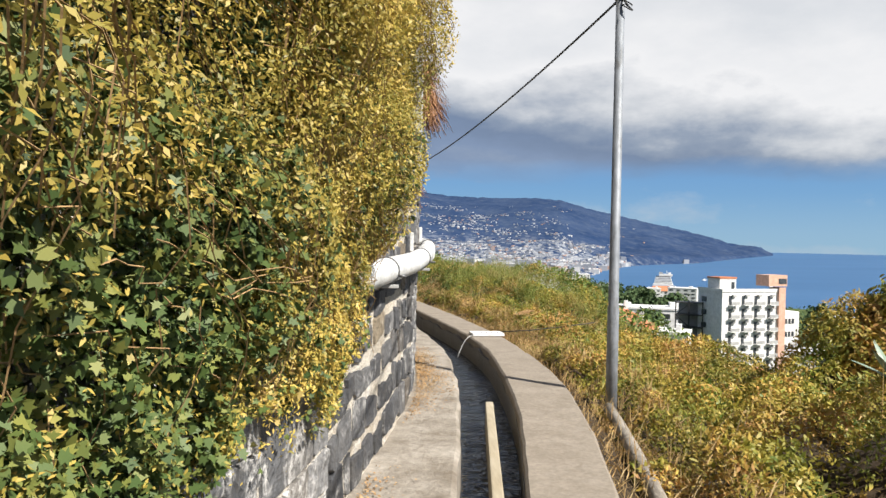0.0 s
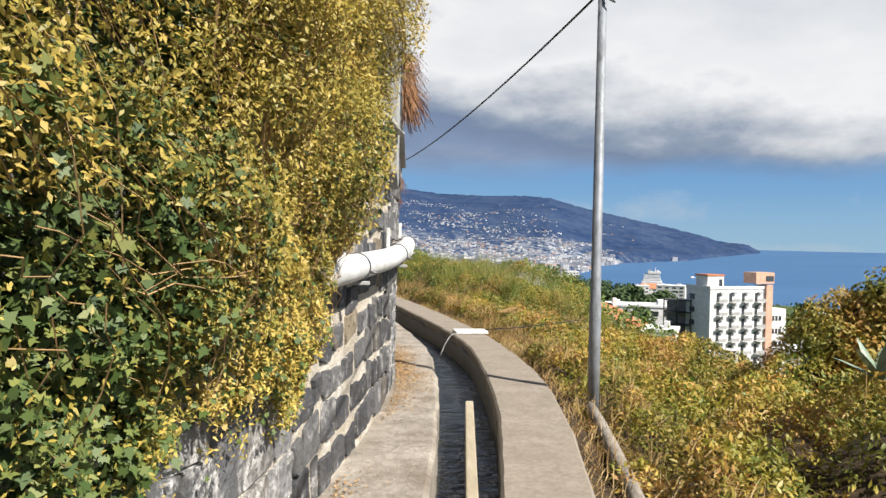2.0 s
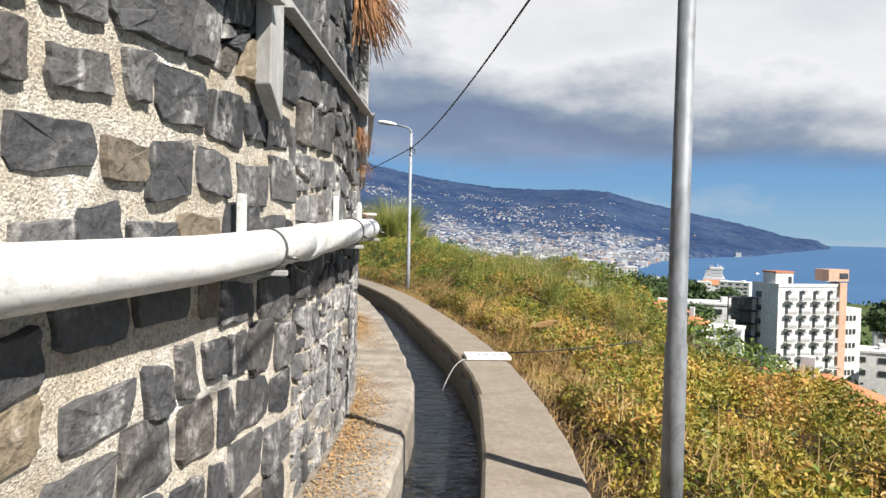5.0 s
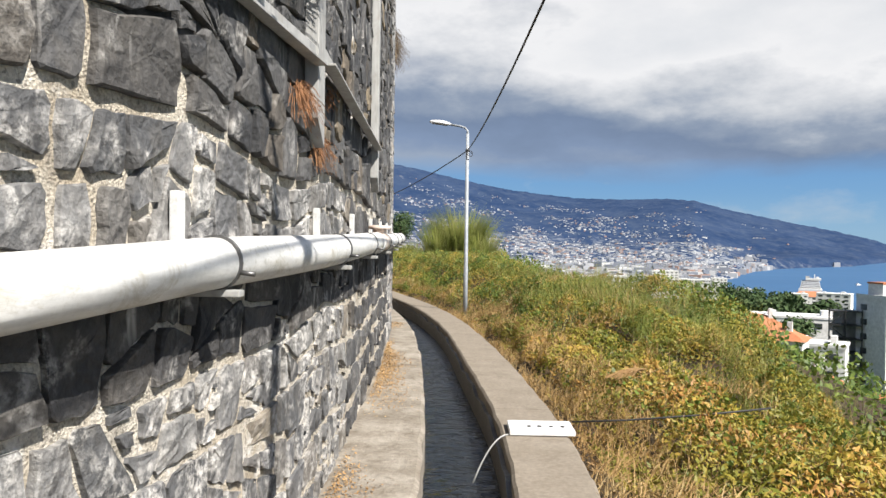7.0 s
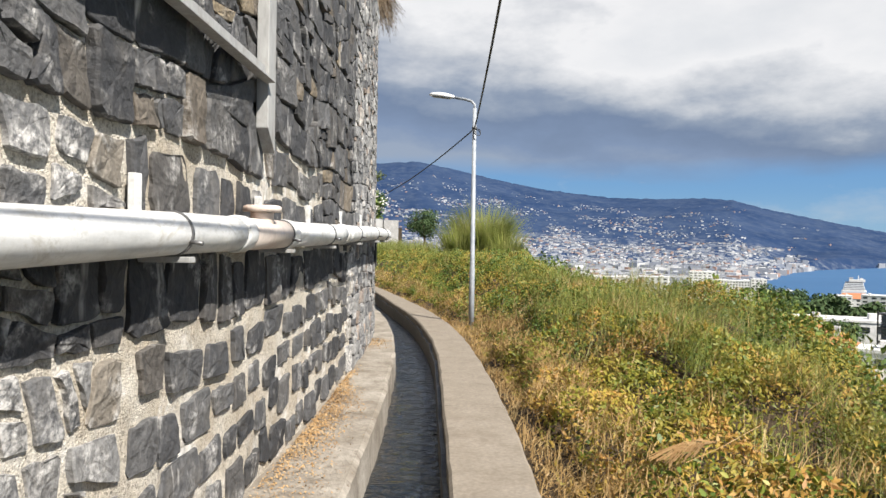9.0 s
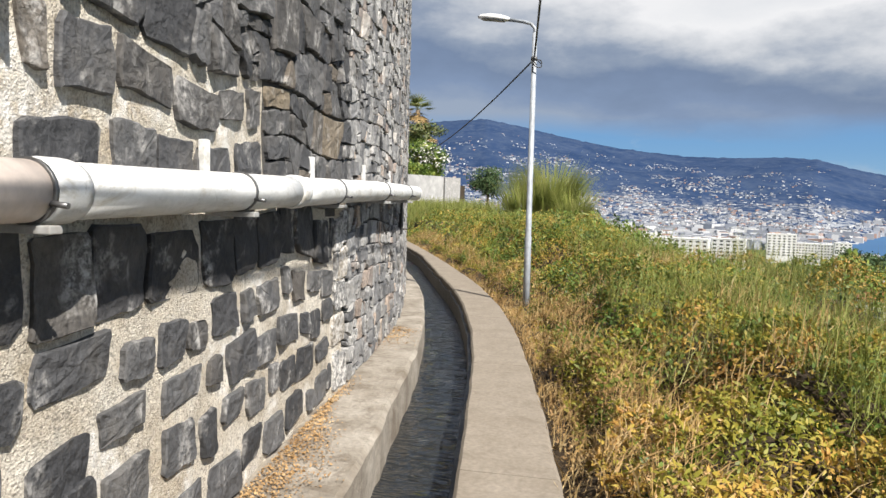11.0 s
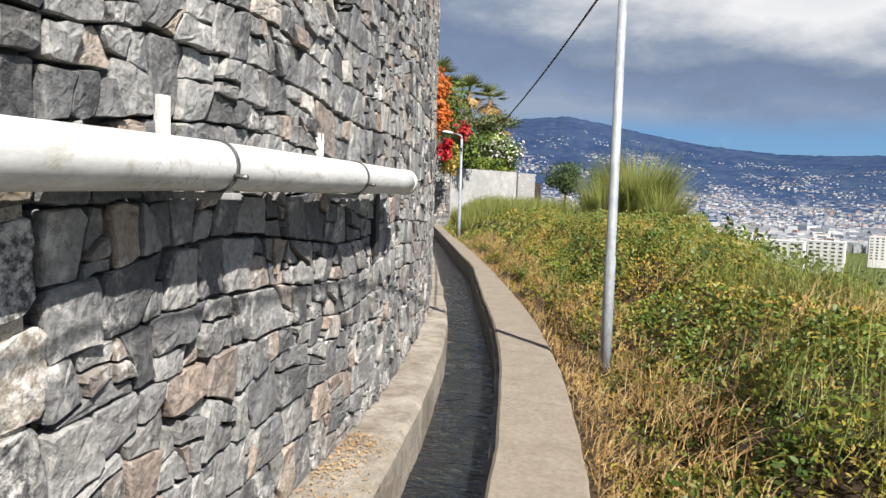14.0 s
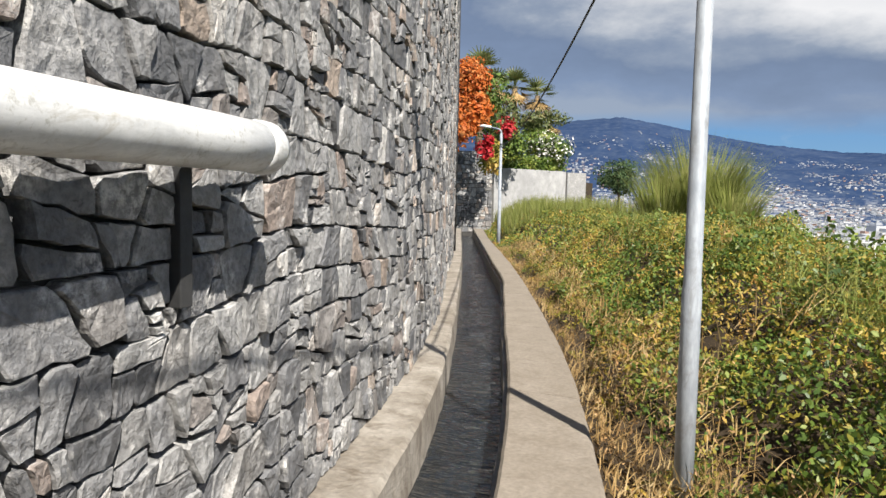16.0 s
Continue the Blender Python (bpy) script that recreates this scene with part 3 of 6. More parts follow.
def block_cells(y0, y1, z0, z1, w, h, seed):
    """Squarish blocks in rough courses, uneven in size, with corners knocked off."""
    rng = random.Random(seed)
    made = []
    rows = max(1, round((z1 - z0) / h))
    for r in range(rows):
        a, b = z0 + (z1 - z0) * r / rows, z0 + (z1 - z0) * (r + 1) / rows
        y = y0 - rng.random() * w
        while y < y1:
            e = y + w * rng.uniform(0.6, 1.4)
            if e > y0 + 0.1 and y < y1 - 0.1:
                p, q = max(y, y0), min(e, y1)
                mid = rng.uniform(-.03, .03)
                lo, hi = a + mid + rng.uniform(-.015, .03), b + mid - rng.uniform(-.015, .035)
                if r == 0:
                    lo = max(lo, z0)
                j = lambda k=0.03: rng.uniform(-k, k)
                made.append([(p + j(), lo + j(0.02)), (q + j(), lo + j(0.02)), (q + j(), hi + j(0.02)), (p + j(), hi + j(0.02))])
            y = e
    return made


def inset(poly, gap, rng):
    """The cell drawn in by the joint, with its corners knocked off."""
    n = len(poly)
    area = sum(poly[i][0] * poly[(i + 1) % n][1] - poly[(i + 1) % n][0] * poly[i][1] for i in range(n)) / 2
    if area < 0:
        poly = poly[::-1]
    cut = list(poly)
    for (ay, az), (by, bz) in zip(poly, poly[1:] + poly[:1]):
        ln = math.hypot(by - ay, bz - az)
        if ln < 0.004 or len(cut) < 3:
            continue
        ny, nz = (bz - az) / ln, -(by - ay) / ln
        g = gap * rng.uniform(0.55, 1.35)
        cut = clip_cell(cut, ay - ny * g, az - nz * g, ny, nz)
    if len(cut) < 3:
        return []
    cy, cz = sum(p[0] for p in cut) / len(cut), sum(p[1] for p in cut) / len(cut)
    for y, z in list(cut):
        d = math.hypot(y - cy, z - cz)
        if d < 0.02 or len(cut) < 3:
            continue
        k = rng.uniform(0.86, 0.98)
        a = math.atan2(z - cz, y - cy) + rng.uniform(-.35, .35)
        cut = clip_cell(cut, cy + (y - cy) * k, cz + (z - cz) * k, math.cos(a), math.sin(a))
    return cut


def warp(y, z):
    """Courses wander up and down along the wall."""
    q = Vector((y * 0.8, z * 0.8, 4.2))
    f = Vector((y * 3.1, z * 3.1, 9.0))
    edge = min(1.0, max(0.0, z / 0.35))
    return y + 0.03 * noise.noise(q) + 0.012 * noise.noise(f), z + edge * (0.11 * noise.noise(q + Vector((7, 3, 1))) + 0.014 * noise.noise(f + Vector((2, 5, 3))))


def stone_rings(poly, gap, proud, rng, pitch=0.06):
    """Corner points and faces of one rough-hewn stone that stands proud of the wall by about that much."""
    poly = inset(poly, gap, rng)
    if len(poly) < 3:
        return None
    ring = []
    for (ay, az), (by, bz) in zip(poly, poly[1:] + poly[:1]):
        length = math.hypot(by - ay, bz - az)
        if length < 0.006:
            continue
        cuts = min(4, 1 + int(length / pitch))
        for i in range(cuts):
            t = i / cuts
            s = min(0.007, length * 0.10)
            ring.append(warp(ay + (by - ay) * t + rng.uniform(-s, s), az + (bz - az) * t + rng.uniform(-s, s)))
    n = len(ring)
    if n < 3:
        return None
    cy, cz = sum(p[0] for p in ring) / n, sum(p[1] for p in ring) / n
    tilt_y, tilt_z = rng.uniform(-.06, .06), rng.uniform(-.07, .07)
    top = proud * rng.uniform(0.3, 1.4)
    key = rng.uniform(0, 50)
    verts = []
    for k, dep in ((1.0, -0.09), (1.0, 0.55), (0.95, 0.97), (0.50, 1.0)):
        for y, z in ring:
            yy, zz = cy + (y - cy) * k, cz + (z - cz) * k
            lump = 0.016 * noise.noise(Vector((yy * 7, zz * 7, key)))
            dx = -0.09 if dep < 0 else top * dep + ((yy - cy) * tilt_y + (zz - cz) * tilt_z + lump + rng.uniform(-.0035, .0035)) * dep
            verts.append((at(FACE, yy) + dx, yy, zz))
    verts.append((at(FACE, cy) + top + 0.016 * noise.noise(Vector((cy * 7, cz * 7, key))), cy, cz))
    faces = []
    for r in range(3):
        for i in range(n):
            a, b = r * n + i, r * n + (i + 1) % n
            faces.append((a, b, b + n, a + n))
    for i in range(n):
        faces.append((3 * n + i, 3 * n + (i + 1) % n, 4 * n))
    return verts, faces


# ---------------------------------------------------------------- ground and distance
CREST_Y = [-8, 0, 3, 5, 8, 10, 12, 14.5, 17, 19, 22, 26, 32, 45, 60]
CREST_Z = [0.3, 0.1, -0.02, -0.06, -0.07, -0.07, 0.15, 0.45, 0.78, 0.98, 1.08, 1.05, 0.95, 0.8, 0.8]


def cover_height(x, y):
    """The top of the bushes over the slope beside the ledge."""
    u = x - np.interp(y, GRID, OUTER)
    hc = np.interp(y, CREST_Y, CREST_Z)
    t = np.clip((u - 0.1) / 2.1, 0, 1)
    z = -0.10 + (hc + 0.10) * (t * t * (3 - 2 * t))
    lip = u - 0.26 - 0.10 * np.sin(y * 2.3) - 0.06 * np.sin(y * 5.1 + 1) - np.where(y < 5.6, 0.3, 0.0)
    z = z + 0.24 * np.clip(lip / 0.10, 0, 1) * np.clip(1 - (u - 0.4) / 1.8, 0, 1) * (y < 34) * (1 - np.exp(-((y - 9.7) / 1.3) ** 2)) * (1 - np.exp(-((y - 18.9) / 1.2) ** 2))
    z = z - np.interp(y, [9, 13, 15, 18.5, 21.5], [0.32, 0.24, 0.14, 0.15, 0.36]) * np.clip(u - 1.5, 0, np.interp(y, [13, 15, 19, 22], [3.0, 1.3, 1.3, 2.3])) * np.clip((y - 9) / 4, 0, 1) * np.clip((28 - y) / 5, 0, 1)
    wide = np.interp(y, [-8, 14, 16.5, 24, 34, 45, 60], [3.0, 3.0, 4.4, 4.4, 6.0, 8.5, 9.5])
    z = z - 0.5 * np.clip(u - wide, 0, 9) - 0.28 * np.clip(u - wide - 9, 0, 300)
    z = z + 1.3 * np.exp(-((x - 5.85) ** 2 + (y - 5.9) ** 2) / 0.9) * (u > 0.5)
    z = z + 0.82 * np.exp(-((x - 3.8) ** 2 + (y - 3.2) ** 2) / 0.5)
    z = z + (0.10 * np.sin(x * 2.1 + y * 1.3) + 0.08 * np.sin(x * 3.7 - y * 2.9 + 1)) * np.clip((u - 0.3) / 1.0, 0, 1)
    return z


def build_ground():
    us = np.concatenate([np.arange(-0.03, 4, 0.2), np.arange(4, 12, 0.8), np.arange(12, 70, 4)])
    ys = np.arange(-12, 60.1, 0.35)
    verts, faces = [], []
    for y in ys:
        for u in us:
            x = at(OUTER, y) + u
            verts.append((x, y, float(cover_height(x, y)) - 0.04 - 0.44 * min(1, max(0, (u - 0.2) / 0.6)) + 0.03 * noise.noise(Vector((x * 3, y * 3, 0)))))
    n = len(us)
    for i in range(len(ys) - 1):
        for k in range(n - 1):
            p = i * n + k
            faces.append((p, p + 1, p + n + 1, p + n))
    add("ground", mesh_of("ground", verts, faces, M_SOIL, True), None, "dry earth slope beside the channel", "ground", "", "structure")


build_ground()

EYE0 = (1.0, 8.0)                 # middle of the walk, about which the distance is laid out


def sea_z(r):
    return -90 + np.clip((r - 1500) / 3400, 0, 1) * 67


def polar_sheet(name, azs, rs, zfun, mat, label, category):
    verts, faces = [], []
    for a in azs:
        for r in rs(a):
            verts.append((EYE0[0] + r * math.sin(radians(a)), EYE0[1] + r * math.cos(radians(a)), float(zfun(a, r))))
    n = len(rs(azs[0]))
    for i in range(len(azs) - 1):
        for k in range(n - 1):
            p = i * n + k
            faces.append((p, p + 1, p + n + 1, p + n))
    return add(name, mesh_of(name, verts, faces, mat, True), None, label, category, "", "structure")


polar_sheet("water_sea", list(range(8, 130, 2)), lambda a: list(np.linspace(900, 4960, 30)), lambda a, r: sea_z(r), M_SEA, "blue open sea reaching the horizon", "sea")

RIDGE_A = [-180, -60, -40, -15.5, -12.5, -10.2, -7.8, -5.2, -2.3, -0.2, 3, 5, 7.5, 9.8, 11.9, 14, 16.5, 19.5, 22.9, 25.3, 26.9, 28.5, 29.7]
RIDGE_E = [5, 5, 5.5, 6.0, 6.3, 6.45, 6.0, 5.4, 4.78, 4.37, 3.95, 3.72, 3.62, 3.62, 3.66, 3.5, 2.78, 2.1, 1.4, 0.8, 0.28, 0.15, -0.40]
COAST_A = [-180, 14, 16.2, 17.9, 20, 24.6, 27, 29.7]
COAST_R = [1500, 1650, 1850, 2350, 2600, 2950, 3500, 4250]
HILL_R = 4300.0


def hill_z(a, r):
    foot = float(np.interp(a, COAST_A, COAST_R))
    z0 = -84 if a < 15 else float(sea_z(foot)) - 1
    top = 1.4 + HILL_R * math.tan(radians(float(np.interp(a, RIDGE_A, RIDGE_E))))
    s = min(1.0, max(0.0, (r - foot) / (HILL_R - foot)))
    p = EYE0[0] + r * math.sin(radians(a)), EYE0[1] + r * math.cos(radians(a))
    rough = 26 * noise.fractal(Vector((p[0] / 420, p[1] / 420, 0)), 1.0, 2.0, 5) * math.sin(math.pi * min(1, s * 0.96)) + (6 * noise.noise(Vector((a * 2.1, 0, 7))) + 3.5 * noise.noise(Vector((a * 7.3, 0, 3)))) * (s > 0.98)
    bluff = 0.16 * min(1, s / 0.05) * min(1, max(0, (a - 16) / 5))
    return z0 + (top - z0) * (bluff + (1 - bluff) * s ** 1.25) + rough


def hill_rows(a):
    foot = float(np.interp(a, COAST_A, COAST_R))
    return list(np.linspace(foot, HILL_R, 40)) + [4700]


polar_sheet("backdrop_hills", list(np.arange(-60, 29.8, 0.2)), hill_rows, lambda a, r: hill_z(a, r) - (120 if r > 4400 else 0), M_HILL, "hillside rising behind the town, coloured hazy blue", "hills")


def land_z(a, r):
    z = np.interp(r, [40, 62, 168, 400, 800, 1250, 1700], [-14, -17, -33, -58, -76, -88, -87])
    if a > 17:
        z -= max(0, (r - 1150)) * 0.06
    return z + 1.5 * noise.noise(Vector((a * 0.5, r / 60, 2))) * (r < 1200)


polar_sheet("ground_town", list(range(-40, 100, 2)), lambda a: [34, 45, 62, 90, 130, 168, 230, 310, 400, 550, 700, 850, 1000, 1150, 1300, 1700], land_z, M_LAND, "wooded slope running down to the town and sea", "slope")


def box_faces(cx, cy, z0, w, d, h, a):
    c, s = math.cos(a), math.sin(a)
    p = [(cx + c * x - s * y, cy + s * x + c * y) for x, y in ((-w / 2, -d / 2), (w / 2, -d / 2), (w / 2, d / 2), (-w / 2, d / 2))]
    v = [(*q, z0) for q in p] + [(*q, z0 + h) for q in p]
    return v, [(0, 1, 5, 4), (1, 2, 6, 5), (2, 3, 7, 6), (3, 0, 4, 7), (4, 5, 6, 7)]


def build_town():
    rng = random.Random(5)
    verts, faces = [], []
    made = 0
    while made < 23000:
        a = rng.uniform(-21, 24)
        foot = float(np.interp(a, COAST_A, COAST_R))
        s = rng.random() ** 2.7 * 0.85
        r = foot + s * (HILL_R - foot)
        dens = -0.02 + 1.0 * noise.noise(Vector((a * 0.35, s * 11, 4))) + 0.5 * noise.noise(Vector((a * 1.3, s * 40, 8))) + 0.95 * (1 - s) ** 2.2 - 0.9 * min(1, max(0, (a - 14) / 6)) * (1.3 - s)
        if rng.random() > dens:
            continue
        k = 0.55 + 0.45 * (1 - s)
        w, d, h = k * rng.uniform(4.5, 14), rng.uniform(4, 8), k * rng.uniform(0.8, 4.5)
        if s < 0.12 and rng.random() < 0.12:
            w, h = rng.uniform(16, 30), rng.uniform(9, 18)
        x, y = EYE0[0] + r * math.sin(radians(a)), EYE0[1] + r * math.cos(radians(a))
        v, f = box_faces(x, y, hill_z(a, r) - 3, w, d, h + 3, rng.uniform(-.6, .6))
        k = len(verts)
        verts += v
        faces += [tuple(k + i for i in q) for q in f]
        made += 1
    add("town_houses", mesh_of("town_houses", verts, faces, M_TOWN), None, "white and terracotta houses of a hillside town, tinted hazy blue-grey", "town", "", "stuff")


build_town()



# ---------------------------------------------------------------- poles, cables, pipe
def pole_z(x, y):
    return float(cover_height(x, y)) - 0.25


def build_pole(x, y, height, radius, lamp_turn, label, steel):
    base = pole_z(x, y)
    pole = tagged(new("street_lamp"), label, "street lamp", "lamps along the channel")
    pole.location = (x, y, base)
    part("pole", tube_bm([(0, 0, -0.3), (0.0, 0, 1.2), (0.0, 0, 1.22), (0, 0, height)], [radius, radius, radius * 0.88, radius * 0.72], 16), steel, pole)
    part("clamp_band", tube_bm([(0, 0, height - 0.38), (0, 0, height - 0.33)], radius * 0.95, 14), M_CLAMP, pole)
    d = Vector((math.cos(lamp_turn), math.sin(lamp_turn), 0))
    arm = [Vector((0, 0, height - 0.05)), Vector((0, 0, height + 0.06)), d * 0.06 + Vector((0, 0, height + 0.13)), d * 0.18 + Vector((0, 0, height + 0.17)), d * 0.42 + Vector((0, 0, height + 0.22))]
    part("arm", tube_bm(arm, 0.024, 10), M_STEEL, pole)
    m = Matrix.Translation(d * 0.62 + Vector((0, 0, height + 0.255))) @ Matrix.Rotation(lamp_turn, 4, "Z") @ Matrix.Rotation(radians(-9), 4, "Y")
    bm = bmesh.new()
    bmesh.ops.create_uvsphere(bm, u_segments=16, v_segments=8, radius=1.0)
    bmesh.ops.scale(bm, vec=(0.26, 0.095, 0.06), verts=bm.verts)
    for v in bm.verts:
        v.co.z = max(v.co.z, -0.022)
    for f in bm.faces:
        f.smooth = True
    bmesh.ops.transform(bm, matrix=m, verts=bm.verts)
    head = part("lamp_head", bm, M_WHITE, pole, "pale cobra-head lamp housing")
    part("lens", box_bm((0.34, 0.13, 0.02), (0, 0, 0), 0.006, m @ Matrix.Translation((0.02, 0, -0.028))), M_RAIL, head)
    bm = tube_bm([(0.06 * math.cos(t) + radius, 0.08 * math.sin(t), height - 0.42 + 0.07 * math.sin(t * 0.9)) for t in np.linspace(0, 11, 40)], 0.007, 6)
    part("cable_coil", bm, M_DARK, pole, "coiled black cable on the pole")
    return pole


POLES = [(2.46, 5.42, 4.55, 0.056), (0.66, 19.45, 4.05, 0.048), (-7.15, 38.6, 3.9, 0.06)]
for (px, py, ph, pr), lab in zip(POLES, ("tall galvanised steel pole standing beside the ledge", "galvanised steel street lamp with a small angled head", "distant grey street lamp before the flowering bank")):
    build_pole(px, py, ph, pr, radians(168), lab, M_SHADEDSTEEL if py < 10 else M_STEEL)


def build_cable(p, q, sag, label):
    pts = [Vector(p).lerp(Vector(q), t) - Vector((0, 0, sag * 4 * t * (1 - t))) for t in np.linspace(0, 1, 28)]
    tagged(part("cable", tube_bm(pts, 0.012, 6), M_DARK, None), label, "cable", "overhead cables")


TOPS = [(x, y, pole_z(x, y) + h - 0.36) for x, y, h, r in POLES]
build_cable(TOPS[0], TOPS[1], 0.25, "black overhead cable between two lamp poles")
build_cable(TOPS[1], TOPS[2], 0.45, "black overhead cable between two lamp poles")
build_cable((2.6, -9.0, 4.3), TOPS[0], 0.3, "black overhead cable between two lamp poles")

PIPE_Y = [-10, 2.6, 4.2, 6.3, 8, 9.5, 11.2, 13, 15, 18, 30]
PIPE_Z = [1.15, 1.26, 1.29, 1.39, 1.42, 1.45, 1.465, 1.49, 1.525, 1.535, 1.54]
PIPE_R, PIPE_END = 0.08, 17.70


def pipe_gap(y):
    """How far the pipe hangs off the wall, which bends away from it."""
    return float(np.interp(y, [2, 6, 9, 12.5, 15, 18], [0.112, 0.118, 0.125, 0.148, 0.165, 0.20]))


def pipe_at(y):
    return Vector((at(FACE, y) + pipe_gap(y), y, float(np.interp(y, PIPE_Y, PIPE_Z))))


def ring_bm(y, r0, half, sides=20):
    d = (pipe_at(y + 0.05) - pipe_at(y - 0.05)).normalized()
    return tube_bm([pipe_at(y) - d * half, pipe_at(y) - d * half * 0.6, pipe_at(y) + d * half * 0.6, pipe_at(y) + d * half], [r0 * 0.94, r0, r0, r0 * 0.94], sides)


def build_pipe():
    pipe = empty("water_pipe", "long weathered white pipe bracketed along the stone wall", "pipe")
    joints = [2.05, 5.2, 10.05, 10.9, 12.82, PIPE_END]
    for a, b in zip(joints, joints[1:]):
        rust = a == 10.05
        part("pipe_section", tube_bm([pipe_at(y) for y in np.linspace(a, b, max(3, int((b - a) / 0.3)))], PIPE_R, 24), M_RUSTPIPE if rust else M_PVC, pipe, "rust-stained pipe section" if rust else "")
    for y in joints[1:-1]:
        part("socket", ring_bm(y, PIPE_R + 0.009, 0.075), M_PVC, pipe)
    part("end_collar", ring_bm(PIPE_END - 0.05, PIPE_R + 0.006, 0.05), M_PVC, pipe)
    p = pipe_at(10.45)
    tee = part("inspection_tee", tube_bm([p, p + Vector((0, 0, 0.10)), p + Vector((0, 0, 0.13))], [0.06, 0.062, 0.062], 18), M_RUSTPIPE, pipe, "rust-stained inspection branch")
    part("cap", tube_bm([p + Vector((0, 0, 0.118)), p + Vector((0, 0, 0.145)), p + Vector((0, 0, 0.152))], [0.10, 0.10, 0.085], 22), M_RUSTPIPE, tee)
    for y in (3.07, 4.7, 6.3, 7.9, 9.32, 10.82, 12.1, 13.64, 15.12, 16.46):
        r = PIPE_R + 0.006
        d = (pipe_at(y + 0.05) - pipe_at(y - 0.05)).normalized()
        clamp = part("strap", tube_bm([pipe_at(y) - d * 0.007, pipe_at(y) + d * 0.007], r + 0.001, 22), M_CLAMP, pipe, "zinc strap clamp")
        part("bolt", tube_bm([pipe_at(y) + Vector((0.075, 0, -0.03)), pipe_at(y) + Vector((0.125, 0, -0.035))], 0.008, 8), M_CLAMP, clamp)
        f = at(FACE, y)
        part("bracket", box_bm((pipe_gap(y) + 0.10, 0.045, 0.022), (f + (pipe_gap(y) + 0.06) / 2, y + 0.01, pipe_at(y).z - PIPE_R - 0.016), 0.004), M_GREYPAINT, pipe, "grey steel bracket arm")
        part("bracket_upright", box_bm((0.03, 0.045, 0.16), (f + 0.035, y - 0.09, pipe_at(y).z + PIPE_R + 0.055), 0.004), M_PVC, pipe)
    y = PIPE_END - 0.28
    part("end_bracket", box_bm((0.06, 0.05, 0.42), (at(FACE, y) + 0.03, y, pipe_at(y).z - PIPE_R - 0.2), 0.004), M_DARK, pipe, "dark steel angle post")


build_pipe()


def build_frame_posts():
    rng = random.Random(3)
    prev = None
    for i, y in enumerate((1.8, 4.85, 7.62, 10.76)):
        post = empty("wall_post", "grey steel post bolted to the stone wall", "post", "posts on the wall")
        f = at(FACE, y) + 0.055
        slope = (at(FACE, y + 0.1) - at(FACE, y - 0.1)) / 0.2
        turn = Matrix.Rotation(-math.atan(slope), 4, "Z")
        bot = 1.93 if i != 1 else 1.86
        bm = box_bm((0.07, 0.15, TOP - bot), (0, 0, 0), 0.006)
        for v in bm.verts:
            if v.co.z < 0:
                v.co.z += 0.13 * (0.5 - v.co.y / 0.15)
        bmesh.ops.transform(bm, matrix=turn, verts=bm.verts)
        bmesh.ops.translate(bm, vec=(f, y, (TOP + bot) / 2), verts=bm.verts)
        part("post", bm, M_GREYPAINT, post)
        if prev is not None:
            lo, hi = Vector((f + 0.02, y - 0.07, 2.36)), Vector((at(FACE, prev) + 0.075, prev + 0.07, 2.40))
            d = hi - lo
            q = d.to_track_quat("Y", "Z").to_matrix().to_4x4()
            mid = (lo + hi) / 2
            brace = part("brace", box_bm((0.012, d.length, 0.09), (0, 0, 0), 0.002, Matrix.Translation(mid) @ q), M_GREYPAINT, post)
            part("flange", box_bm((0.06, d.length - 0.01, 0.012), (0, 0, 0), 0.002, Matrix.Translation(mid + Vector((0.035, 0, -0.045))) @ q), M_GREYPAINT, brace)
        prev = y


build_frame_posts()


def build_plate():
    slab = empty("drilled_slab", "white drilled slab lying across the concrete ledge", "slab")
    a = radians(4)
    cx, cy = 1.86, 9.76
    bm = box_bm((0.50, 0.32, 0.04), (0, 0, 0), 0.008)
    bmesh.ops.transform(bm, matrix=Matrix.Translation((cx, cy, 0.027)) @ Matrix.Rotation(a, 4, "Z"), verts=bm.verts)
    body = part("slab", bm, M_WHITE, slab)
    for k, x in enumerate((-0.09, -0.01, 0.08, 0.17)):
        part("hole", tube_bm([(cx + x, cy - 0.04 + 0.005 * k, 0.047), (cx + x, cy - 0.04 + 0.005 * k, 0.053)], 0.016, 12), M_DARK, body)
    hose = [(cx + 0.26, cy + 0.22, 0.03), (cx + 0.7, cy + 0.26, 0.05), (cx + 1.3, cy + 0.24, 0.12), (cx + 1.8, cy + 0.2, 0.2)]
    h = part("hose", tube_bm(hose, 0.008, 8), M_DARK, None)
    tagged(h, "black irrigation hose running into the bushes", "hose")
    j = [(cx - 0.25 - 0.25 * t, cy - 0.16 - 0.28 * t, 0.01 - 0.34 * t * t + 0.05 * t) for t in np.linspace(0, 1, 10)]
    w = part("water_jet", tube_bm(j, [0.006] * 10, 8), M_RAIL, None)
    tagged(w, "thin jet of water falling into the channel", "water jet")


build_plate()
board = part("divider_board", box_bm((0.075, 4.6, 0.55), (0, 0, 0), 0.01, Matrix.Translation((0.99, 3.22, -0.36)) @ Matrix.Rotation(radians(-7.2), 4, "Z")), M_WOOD, None)
tagged(board, "narrow weathered board standing upright in the channel", "board")


